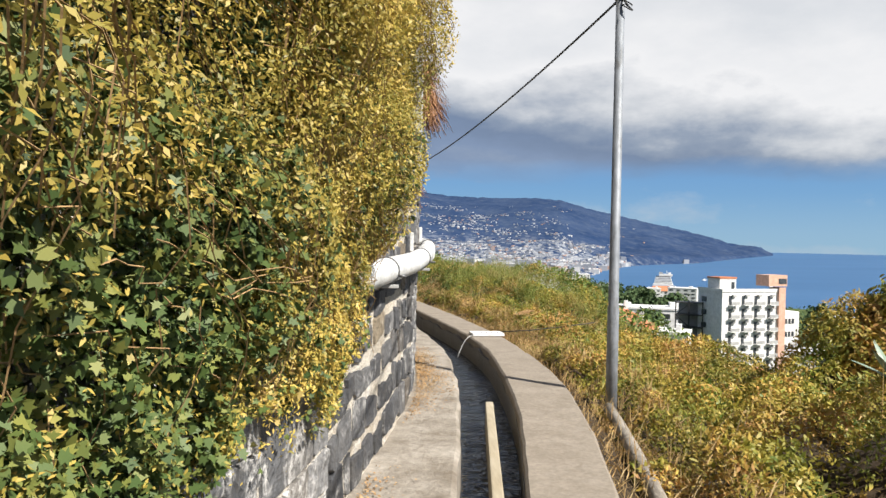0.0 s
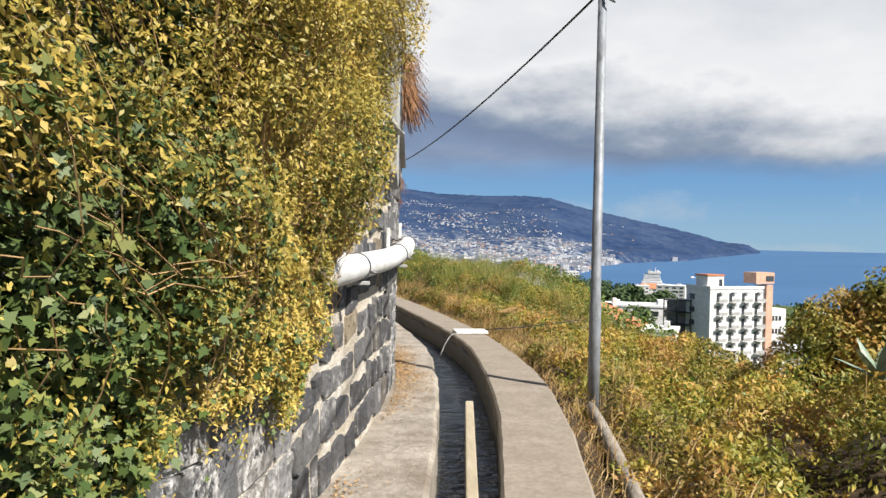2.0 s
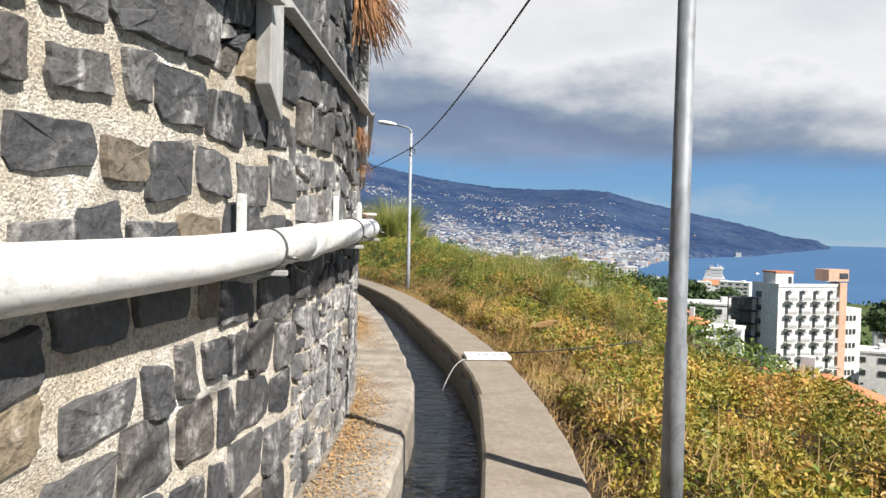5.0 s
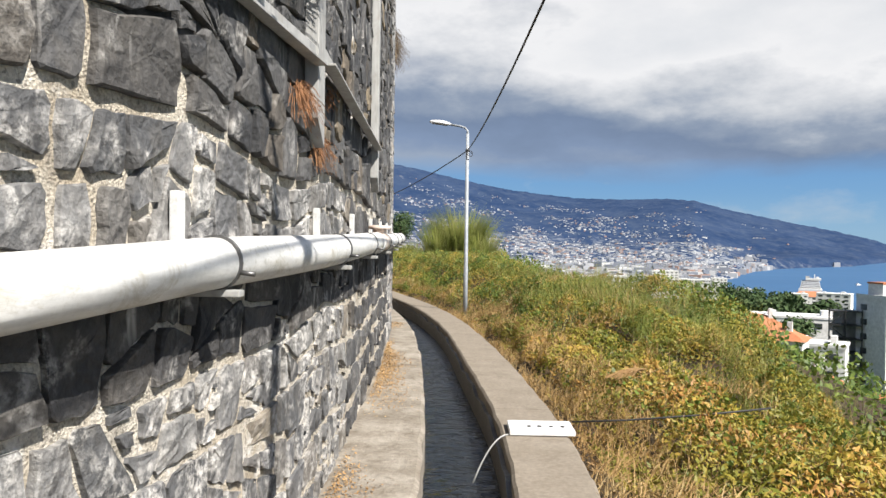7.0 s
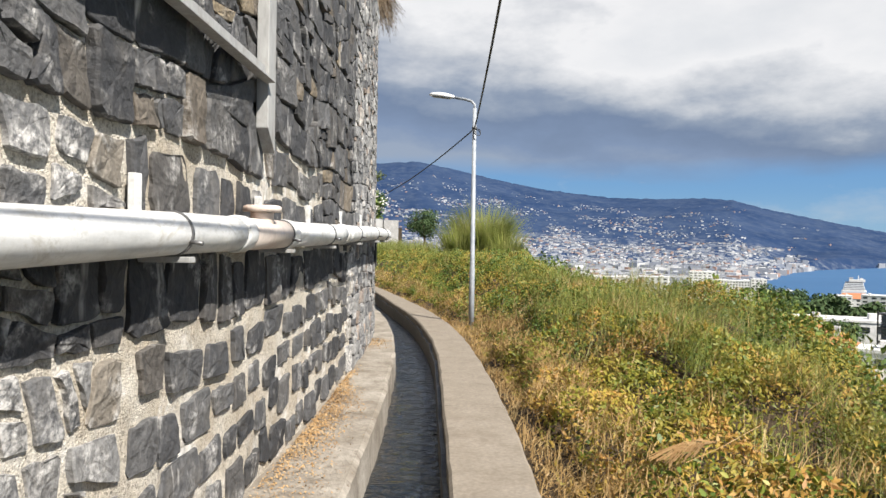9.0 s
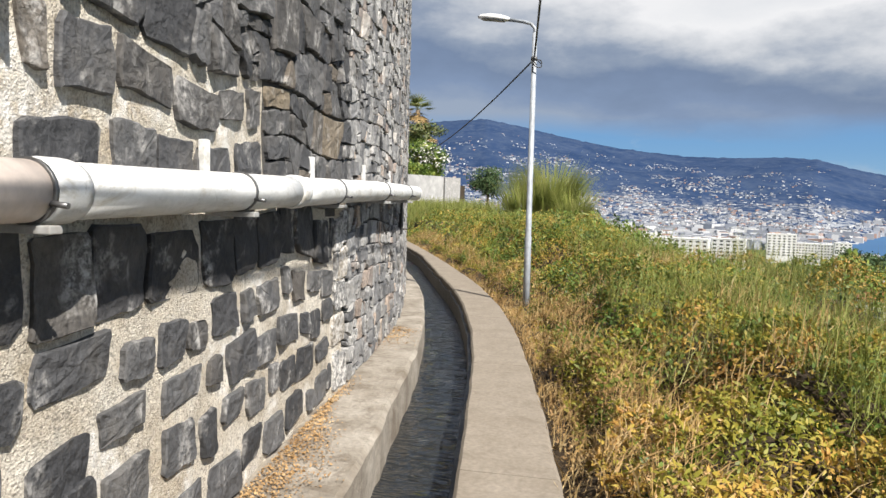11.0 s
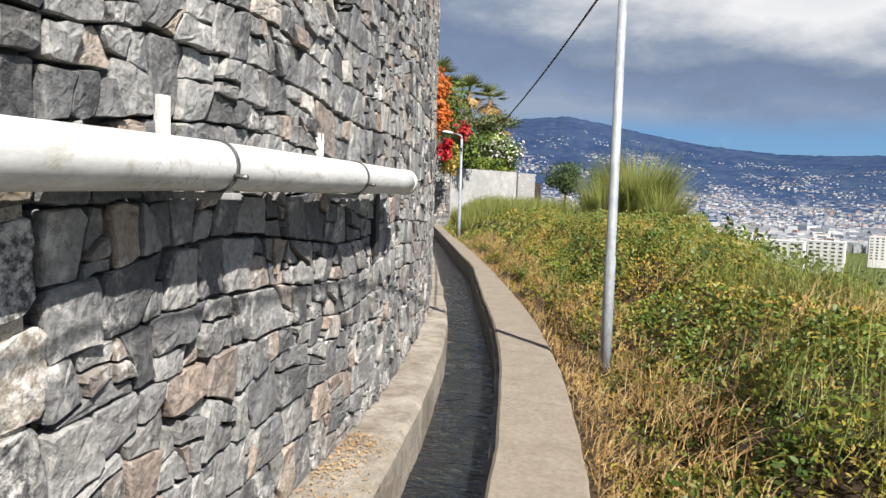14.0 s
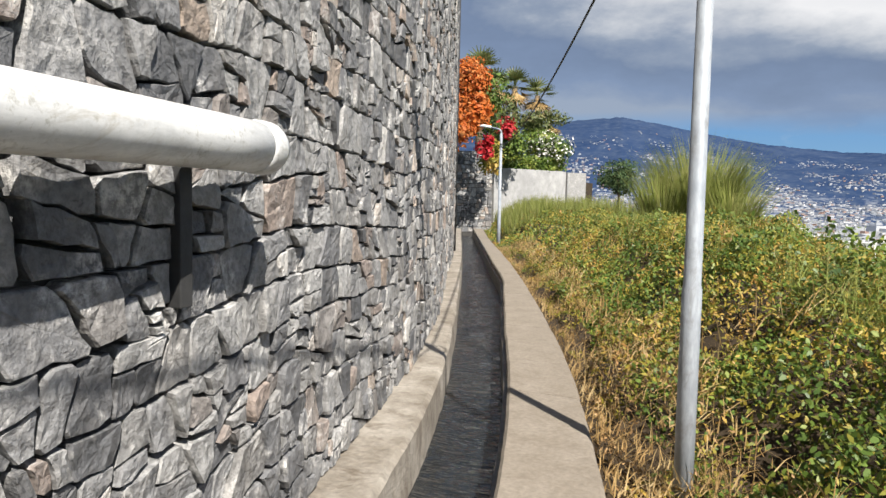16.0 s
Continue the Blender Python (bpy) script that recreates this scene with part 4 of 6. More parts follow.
# ---------------------------------------------------------------- plants
def leaf_quads(rng, pos, normal, size, shape, fold=0.25):
    """Leaves as small polygons; shape holds outline points (along, across) of a leaf one long."""
    k = len(pos)
    t = rng.normal(size=(k, 3))
    n = normal / np.linalg.norm(normal, axis=1, keepdims=True)
    t -= (t * n).sum(1, keepdims=True) * n
    t /= np.linalg.norm(t, axis=1, keepdims=True)
    b = np.cross(n, t)
    out = np.empty((k, len(shape), 3))
    for i, (a, c) in enumerate(shape):
        out[:, i] = pos + size[:, None] * (a * t + c * b + fold * abs(c) * n - 0.15 * a * a * n)
    return out


IVY_SHAPE = [(0, 0), (0.1, 0.42), (0.36, 0.24), (0.52, 0.50), (0.6, 0.2), (1.0, 0.0), (0.6, -0.2), (0.52, -0.50), (0.36, -0.24), (0.1, -0.42)]
OVAL = [(0, 0), (0.35, 0.28), (0.8, 0.2), (1.0, 0), (0.8, -0.2), (0.35, -0.28)]
LANCE = [(0, 0), (0.3, 0.19), (0.65, 0.13), (1.0, 0), (0.4, -0.19)]
DIAMOND = [(0, 0), (0.45, 0.22), (1.0, 0), (0.45, -0.22)]
QUAD = [(0, -0.25), (0.2, 0.28), (1.0, 0.12), (0.8, -0.28)]


def hollow_at(x, y):
    """True over the small gaps between the clumps of the bank."""
    return (noise_field(x, y, 9.5, 0.9) + 0.45 * noise_field(x, y, 3.7, 2.9) < -0.75) & (y < 30)


def mounds(x, y, cell, key):
    """Height from 0 to 1 of rounded clumps, one in each cell of a jittered grid, and the way out from the clump's middle."""
    best, ox, oy = np.zeros_like(x), np.zeros_like(x), np.zeros_like(x)
    ix, iy = np.floor(x / cell), np.floor(y / cell)
    for a in (-1, 0, 1):
        for b in (-1, 0, 1):
            cx, cy = ix + a, iy + b
            r1 = np.modf(np.abs(np.sin(cx * 127.1 + cy * 311.7 + key) * 43758.5))[0]
            r2 = np.modf(np.abs(np.sin(cx * 269.5 + cy * 183.3 + key) * 24634.6))[0]
            r3 = np.modf(np.abs(np.sin(cx * 91.7 + cy * 47.3 + key * 3) * 13758.3))[0]
            dx, dy = x / cell - cx - r1, y / cell - cy - r2
            rad = 0.45 + 0.45 * r3
            h = np.sqrt(np.clip(1 - (dx * dx + dy * dy) / rad ** 2, 0, 1)) * (0.45 + 0.55 * r3)
            hit = h > best
            best = np.where(hit, h, best)
            ox, oy = np.where(hit, dx / rad, ox), np.where(hit, dy / rad, oy)
    return best, ox, oy


def cover(name, k, seed, area, size, shape, mat, label, category, up=0.6, sink=0.30, keep=None, spread=0.9):
    """Leaves all over the bushes of a stretch of the slope."""
    rng = np.random.default_rng(seed)
    y = rng.uniform(area[2], area[3], k)
    u = area[0] + (area[1] - area[0]) * rng.random(k)
    x = np.interp(y, GRID, OUTER) + u
    if keep is not None:
        ok = keep(x, y, u, rng)
        x, y, u = x[ok], y[ok], u[ok]
    ok = ~hollow_at(x, y) | (u < 0.3) | (rng.random(len(x)) < 0.12)
    x, y, u = x[ok], y[ok], u[ok]
    z = cover_height(x, y)
    big, bx, by = mounds(x, y, 0.78, 1.0)
    small, sx, sy = mounds(x, y, 0.23, 2.0)
    lump = 0.52 * big + 0.15 * small - 0.42
    z = z + lump * np.clip(u / 0.7, 0.15, 1) - sink * rng.random(len(x)) ** 2 * np.clip(u / 0.5, 0.2, 1)
    pos = np.stack([x, y, z], 1)
    nrm = rng.normal(size=pos.shape) * spread * 0.8 + np.array([0.15, -0.2, up]) + np.stack([0.5 * bx + 0.4 * sx, 0.5 * by + 0.4 * sy, 0 * x], 1)
    s = rng.uniform(size[0], size[1], len(x))
    quads = leaf_quads(rng, pos, nrm, s, shape)
    return add(name, fast_mesh(name, quads, len(shape), mat), None, label, category, "", "stuff")


def noise_field(x, y, s, o):
    return np.sin(x * s + o) * np.sin(y * s * 1.3 + o * 2) + 0.6 * np.sin(x * s * 2.3 + y * s * 1.7 + o) + 0.4 * np.sin(y * s * 3.1 - x * s * 2.1)


BRAMBLE = "yellowing bramble and vine leaves covering the bank"
cover("bramble", 185000, 1, (0.2, 4.6, 0.3, 16), (0.030, 0.070), LANCE, M_VINE, BRAMBLE, "bramble", keep=lambda x, y, u, r: noise_field(x, y, 1.1, 0.3) > -1.5)
cover("bramble", 90000, 2, (0.15, 4.4, 16, 30), (0.026, 0.060), LANCE, M_VINE, BRAMBLE, "bramble", keep=lambda x, y, u, r: noise_field(x, y, 1.0, 1.7) > -1.3)
cover("bramble", 26000, 3, (0.1, 10.0, 30, 52), (0.04, 0.08), QUAD, M_VINE, BRAMBLE, "bramble")
cover("green_bush", 30000, 8, (0.1, 10.0, 29, 52), (0.04, 0.08), QUAD, M_GREEN, "dark green leafy bushes on the bank", "bush")
cover("bramble", 26000, 7, (0.3, 4.6, 0.3, 8.5), (0.028, 0.060), LANCE, M_IVY, "golden yellow leaves among the brambles", "bramble", sink=0.12, keep=lambda x, y, u, r: noise_field(x, y, 1.2, 3.3) > -0.2)
cover("green_bush", 85000, 6, (0.35, 4.4, 15, 30), (0.024, 0.055), OVAL, M_GREEN, "dark green leafy bushes on the bank", "bush", keep=lambda x, y, u, r: noise_field(x, y, 1.3, 4.7) > -0.5)
cover("green_bush", 52000, 4, (0.4, 4.5, 1.5, 30), (0.032, 0.068), OVAL, M_GREEN, "dark green leafy bushes on the bank", "bush", keep=lambda x, y, u, r: noise_field(x, y, 0.9, 4.0) > np.where(y > 15, 0.05, np.where(y < 7.5, 0.55, 0.15)))
cover("slope_bush", 45000, 5, (4.0, 13, -2, 45), (0.06, 0.12), QUAD, M_GREEN, "leafy cover on the falling slope", "bush")


def blades(name, k, seed, area, length, width, mat, label, category, keep=None, lean=0.5, base=-0.15):
    rng = np.random.default_rng(seed)
    y = rng.uniform(area[2], area[3], k)
    u = rng.uniform(area[0], area[1], k)
    x = np.interp(y, GRID, OUTER) + u
    if keep is not None:
        ok = keep(x, y, u, rng)
        x, y, u = x[ok], y[ok], u[ok]
    ok = ~hollow_at(x, y) | (u < 0.3)
    x, y, u = x[ok], y[ok], u[ok]
    k = len(x)
    z = cover_height(x, y) + base * np.clip(u / 0.5, 0.25, 1)
    L = rng.uniform(length[0], length[1], k)
    a = rng.uniform(0, 2 * np.pi, k)
    ln = np.minimum(np.abs(rng.normal(size=k)) * lean, 1.6)
    d = np.stack([np.cos(a) * ln, np.sin(a) * ln, np.ones(k)], 1)
    d /= np.linalg.norm(d, axis=1, keepdims=True)
    side = np.stack([-np.sin(a + 0.8), np.cos(a + 0.8), np.zeros(k)], 1) * (width * rng.uniform(0.6, 1.3, k))[:, None]
    p = np.stack([x, y, z], 1)
    mid = p + d * (L * 0.55)[:, None]
    tip = p + d * L[:, None] + np.stack([np.cos(a), np.sin(a), -0.5 * np.ones(k)], 1) * (0.28 * L * np.minimum(ln, 0.8))[:, None]
    q = np.stack([p - side, p + side, mid + side * 0.7, tip, mid - side * 0.7], 1)
    return add(name, fast_mesh(name, q, 5, mat), None, label, category, "", "stuff")


blades("dry_grass", 13000, 11, (0.0, 0.75, 1, 36), (0.05, 0.22), 0.004, M_STRAW, "straw-coloured dry grass along the ledge", "dry grass", lean=1.6, base=-0.03)
blades("dry_grass", 7500, 12, (0.3, 4.0, 1, 30), (0.15, 0.45), 0.004, M_STRAW, "dry stalks tangled through the brambles", "dry grass", lean=1.3, keep=lambda x, y, u, r: noise_field(x, y, 1.3, 2.2) > -0.1)
blades("tall_grass", 20000, 13, (1.7, 6.0, 11, 34), (0.15, 0.5), 0.0028, M_GRASS, "tall pale green grass on the crest", "grass", lean=0.7, keep=lambda x, y, u, r: noise_field(x, y, 0.7, 6.0) > -0.2)
blades("tall_grass", 9000, 16, (1.0, 3.6, 12.5, 21), (0.25, 0.65), 0.003, M_GRASS, "tall green grass growing through the bushes", "grass", lean=0.9, keep=lambda x, y, u, r: noise_field(x, y, 0.9, 2.6) > 0.0)
cover("dead_leaves", 15000, 9, (0.08, 0.95, 7, 22), (0.018, 0.045), LANCE, M_LITTER, "dry brown leaves and bracken beside the ledge", "dead leaves", sink=0.15, keep=lambda x, y, u, r: r.random(len(x)) > u)
blades("dry_grass", 4000, 17, (0.05, 0.8, 8, 22), (0.05, 0.16), 0.004, M_STRAW, "straw-coloured dry grass along the ledge", "dry grass", lean=1.9, base=0.02)
blades("dry_grass", 9000, 15, (0.2, 3.0, 9, 20), (0.1, 0.3), 0.003, M_STRAW, "pale dry grass lying over the brambles", "dry grass", lean=1.8, base=0.0, keep=lambda x, y, u, r: noise_field(x, y, 1.2, 5.0) > 0.25)



# ---------------------------------------------------------------- ivy and plants on the wall
def ivy_edge(z):
    return np.interp(z, [0.5, 1.0, 1.5, 2.0, 2.3, 3.0, 5.0], [1.95, 2.42, 2.60, 2.9, 3.05, 3.25, 3.3])


def ivy_foot(y):
    return np.interp(y, [-3, 0.15, 0.4, 0.9, 1.5, 2.0, 2.4, 3.4], [0.2, 0.5, 0.9, 1.0, 0.88, 0.70, 0.82, 1.35])


def ivy_bulge(y, z):
    b = np.interp(z, [0.5, 1.0, 1.5, 2.2, 3.0, 5], [0.06, 0.15, 0.27, 0.33, 0.38, 0.40])
    return b * np.clip((ivy_edge(z) - y) / 0.5, 0.3, 1) * (1 + 0.35 * np.sin(y * 3.1 + z * 2.3) * np.sin(z * 4.1 - y))


def ivy_points(rng, k, y0, y1, z0=0.2, z1=3.6):
    y, z = rng.uniform(y0, y1, k), rng.uniform(z0, z1, k)
    wave = 0.14 * np.sin(z * 6 + 2 * np.sin(z * 13)) + 0.10 * np.sin(y * 9)
    ok = (y < ivy_edge(z) + wave + rng.normal(size=k) * 0.06) & (z > ivy_foot(y) + wave * 0.6 + rng.normal(size=k) * 0.06)
    return y[ok], z[ok]


def ivy_leaves(name, k, seed, y0, y1, size, mat, depth, shape, label, spread=0.75, low=0.2, high=3.6):
    rng = np.random.default_rng(seed)
    y, z = ivy_points(rng, k, y0, y1, low, high)
    lump = 0.05 * np.sin(y * 11 + 3 * np.sin(z * 5)) * np.sin(z * 9 + 2 * np.sin(y * 7))
    off = ivy_bulge(y, z) * rng.uniform(depth[0], depth[1], len(y)) + lump * depth[1] + 0.02
    x = np.interp(y, GRID, FACE) + np.maximum(off, 0.015)
    nrm = rng.normal(size=(len(y), 3)) * spread + np.array([0.75, -0.35, 0.55])
    q = leaf_quads(rng, np.stack([x, y, z], 1), nrm, rng.uniform(size[0], size[1], len(y)), shape, 0.2)
    return add(name, fast_mesh(name, q, len(shape), mat), None, label, "ivy", "", "stuff")


LOBED, GOLDEN = "lobed green ivy leaves on the wall", "small yellowing vine leaves hanging over the wall"
# inner layer: darkened leaves stand for the shade deep in the ivy
ivy_leaves("ivy", 18000, 21, -1.5, 3.6, (0.020, 0.038), M_IVYDARK, (0.15, 0.6), IVY_SHAPE, "inner ivy leaves against the stone wall, green darkened for shade")
ivy_leaves("ivy", 140000, 22, 0.6, 3.7, (0.014, 0.029), M_IVY, (0.55, 1.14), LANCE, GOLDEN, low=1.3)
ivy_leaves("ivy", 52000, 25, 0.45, 3.0, (0.014, 0.028), M_IVY, (0.5, 1.1), LANCE, GOLDEN, low=0.5, high=1.45)
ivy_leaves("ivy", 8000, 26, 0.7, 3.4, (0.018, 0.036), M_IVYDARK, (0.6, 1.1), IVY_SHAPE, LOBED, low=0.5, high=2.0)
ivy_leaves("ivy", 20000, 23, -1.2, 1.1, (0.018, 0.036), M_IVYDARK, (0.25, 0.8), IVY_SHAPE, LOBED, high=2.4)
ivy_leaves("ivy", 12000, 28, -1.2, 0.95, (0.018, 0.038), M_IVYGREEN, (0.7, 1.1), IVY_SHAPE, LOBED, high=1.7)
ivy_leaves("ivy", 7000, 27, -1.2, 1.3, (0.012, 0.024), M_IVY, (0.6, 1.14), LANCE, GOLDEN, low=0.5, high=1.6)
ivy_leaves("ivy", 90000, 24, -1.2, 1.8, (0.012, 0.025), M_IVY, (0.6, 1.2), DIAMOND, GOLDEN, low=1.5)


def strands(name, curves, radius, mat, label, category):
    """Thin three-sided stems along many short curves, joined as one tangle."""
    quads = []
    for pts in curves:
        for a, b in zip(pts, pts[1:]):
            d = (b - a).normalized()
            u = d.cross(Vector((0.3, 0.2, 0.9))).normalized() * radius
            w = d.cross(u).normalized() * radius
            tri = [u, -0.5 * u + 0.87 * w, -0.5 * u - 0.87 * w]
            for i in range(3):
                quads += [a + tri[i], a + tri[(i + 1) % 3], b + tri[(i + 1) % 3], b + tri[i]]
    return add(name, fast_mesh(name, [tuple(q) for q in quads], 4, mat), None, label, category, "", "stuff")


def build_vines():
    rng = random.Random(8)
    curves = []
    for _ in range(560):
        y, z = rng.uniform(-1.5, 2.9), rng.uniform(1.25, 3.5)
        dy, dz = rng.uniform(0.02, 0.11), rng.uniform(-0.10, 0.01)
        pts = []
        for i in range(rng.randint(5, 11)):
            if y > ivy_edge(z) or z < ivy_foot(y):
                break
            o = float(ivy_bulge(y, z)) * 1.08 + rng.uniform(-.02, .05)
            pts.append(Vector((at(FACE, y) + o, y, z)))
            y, z = y + dy + rng.uniform(-.03, .03), z + dz + rng.uniform(-.03, .03)
            dz -= 0.006
        if len(pts) > 2:
            curves.append(pts)
    for _ in range(70):            # loose strands that hang at the free edge
        z = rng.uniform(1.0, 4.2)
        y = float(ivy_edge(z)) - rng.uniform(0.0, 0.5)
        o = float(ivy_bulge(y, z))
        curves.append([Vector((at(FACE, y) + o * rng.uniform(0.5, 1.1), y + rng.uniform(-.03, .03) + 0.01 * i, z - 0.09 * i)) for i in range(rng.randint(3, 7))])
    strands("ivy_stems", curves, 0.0016, M_TWIG, "brown trailing ivy stems", "stems")


build_vines()


def dry_tuft(y, z, size, k, seed, mat, label):
    """A withered plant that hangs from a joint of the wall."""
    rng = random.Random(seed)
    x = at(FACE, y)
    curves = []
    for _ in range(k):
        a, e = rng.uniform(-1.3, 1.3), rng.uniform(-0.2, 1.0)
        d = Vector((math.cos(a) * rng.uniform(0.4, 1.0), math.sin(a), e))
        p = Vector((x, y + rng.uniform(-.1, .1) * size, z + rng.uniform(-.15, .15) * size))
        pts = [p]
        for i in range(6):
            p = p + d * size * 0.14
            d = d + Vector((rng.uniform(-.25, .25), rng.uniform(-.25, .25), -0.42))
            pts.append(p)
        curves.append(pts)
    strands("withered_plant", curves, 0.0022 if size > 0.2 else 0.0011, mat, label, "dry plant")


M_REDDRY = plain("withered_red_stem", (0.20, 0.085, 0.04), (0.34, 0.18, 0.085), 20, 0.9)
dry_tuft(7.2, 3.15, 0.42, 420, 1, M_REDDRY, "withered reddish plant hanging from the stone wall")
dry_tuft(7.15, 3.5, 0.36, 260, 2, M_REDDRY, "withered reddish plant hanging from the stone wall")
dry_tuft(8.1, 2.3, 0.10, 70, 7, M_REDDRY, "small dry plant in a wall joint")
dry_tuft(7.42, 2.16, 0.17, 150, 3, M_REDDRY, "small dry plant in a wall joint")
dry_tuft(7.78, 1.97, 0.15, 140, 4, M_REDDRY, "small dry plant in a wall joint")
dry_tuft(19.0, 5.6, 0.5, 260, 5, M_BARK, "dry shrub growing high on the stone wall")
dry_tuft(19.2, 5.9, 0.5, 260, 6, M_BARK, "dry shrub growing high on the stone wall")


def build_litter():
    rng = np.random.default_rng(31)
    k = 26000
    y = rng.uniform(1.5, 17, k)
    f, c = np.interp(y, GRID, FACE), np.interp(y, GRID, CURB)
    w = np.abs(rng.normal(size=k)) * 0.13 * (1 + 0.8 * np.sin(y * 1.9) * np.sin(y * 0.7 + 1))
    ok = (w < (c - f) - 0.03) & (rng.random(k) < 0.45 + 0.5 * np.sin(y * 1.1 + 0.5))
    x, y = (f + 0.03 + w)[ok], y[ok]
    pos = np.stack([x, y, 0.008 + 0.012 * rng.random(len(x))], 1)
    q = leaf_quads(rng, pos, rng.normal(size=pos.shape) * 0.35 + np.array([0, 0, 1.0]), rng.uniform(0.009, 0.022, len(x)), QUAD, 0.3)
    add("leaf_litter", fast_mesh("leaf_litter", q, 4, M_LITTER), None, "dry brown leaves fallen on the curb", "leaf litter", "", "stuff")


build_litter()

kerb = part("edging", tube_bm([(2.38, 5.25, -0.09), (2.27, 4.6, -0.08), (2.14, 3.9, -0.09), (1.98, 3.1, -0.08), (1.80, 2.3, -0.08), (1.62, 1.2, -0.08)], [0.055, 0.05, 0.055, 0.05, 0.055, 0.05], 9), M_CURB, None)
tagged(kerb, "narrow rounded concrete edging beside the ledge", "edging")


def palm_leaf_dry(x, y, a):
    z = float(cover_height(x, y)) + 0.04
    curves = [[Vector((x, y, z)), Vector((x + 0.35 * math.cos(a), y + 0.35 * math.sin(a), z + 0.05)), Vector((x + 0.75 * math.cos(a), y + 0.75 * math.sin(a), z + 0.14))]]
    rng = random.Random(4)
    for _ in range(60):
        b = a + math.pi + rng.uniform(-0.35, 0.35)
        s = rng.uniform(0.05, 0.3)
        p = Vector((x + s * math.cos(a), y + s * math.sin(a), z + 0.06 + 0.1 * s))
        curves.append([p, p + Vector((0.15 * math.cos(b), 0.15 * math.sin(b), 0.03)), p + Vector((0.3 * math.cos(b), 0.3 * math.sin(b), -0.02))])
    strands("dry_frond", curves, 0.0022, M_LITTER, "fallen dry palm frond on the brambles", "frond")


palm_leaf_dry(2.75, 11.2, radians(40))


def agave(x, y, size, seed):
    rng = random.Random(seed)
    plant = empty("agave", "pale grey-green agave among the brambles", "agave")
    plant.location = (x, y, float(cover_height(x, y)) - 0.12)
    for i in range(11):
        a, e = i * 2.4, rng.uniform(0.5, 1.25)
        d = Vector((math.cos(a) * math.cos(e), math.sin(a) * math.cos(e), math.sin(e)))
        s = Vector((-math.sin(a), math.cos(a), 0))
        n = s.cross(d)
        bm = bmesh.new()
        rings = []
        for t, w in ((0, 0.5), (0.35, 1.0), (0.7, 0.75), (1.0, 0.04)):
            c = d * size * t - Vector((0, 0, 0.08 * size * t * t))
            rings.append([bm.verts.new(c + s * 0.11 * size * w), bm.verts.new(c - n * 0.035 * size * w), bm.verts.new(c - s * 0.11 * size * w), bm.verts.new(c + n * 0.012 * size * w)])
        for p, q in zip(rings, rings[1:]):
            for k in range(4):
                bm.faces.new((p[k], p[(k + 1) % 4], q[(k + 1) % 4], q[k]))
        part("leaf", bm, M_AGAVE, plant)


M_AGAVE = plain("agave_leaf", (0.16, 0.22, 0.17), (0.22, 0.28, 0.2), 6, 0.5)
agave(3.7, 3.2, 0.34, 1)


# ---------------------------------------------------------------- the far bank with its garden
pipe_x = at(FACE, WALL_END - 0.1) + 0.07
tagged(part("downpipe", tube_bm([(pipe_x, WALL_END - 0.15, 0.0), (pipe_x, WALL_END - 0.15, TOP)], 0.05, 10), M_DARK, None), "dark downpipe at the end of the high wall", "downpipe")


def slab_wall(name, p, q, z0, z1, thick, mat, label):
    a, b = Vector((*p, 0)), Vector((*q, 0))
    d = b - a
    m = Matrix.Translation((a + b) / 2 + Vector((0, 0, (z0 + z1) / 2))) @ Matrix.Rotation(math.atan2(d.y, d.x), 4, "Z")
    ob = part(name, box_bm((d.length, thick, z1 - z0), (0, 0, 0), 0.02, m), mat, None)
    return tagged(ob, label, "wall", "", "structure")


bank_wall = slab_wall("wall_bank", (-15.5, 43.9), (-11.0, 48.0), -0.7, 3.6, 0.5, M_CREVICE, "lower rubble stone wall beyond the bend of the channel")
slab_wall("wall_garden", (-12.3, 51.8), (-9.75, 57.0), -1.5, 3.05, 0.35, M_PLASTER, "plain grey plastered garden retaining wall")
slab_wall("wall_pier", (-9.72, 57.05), (-8.9, 58.2), -1.5, 3.0, 0.6, M_RUBBLE, "rubble stone pier at the end of the garden wall")


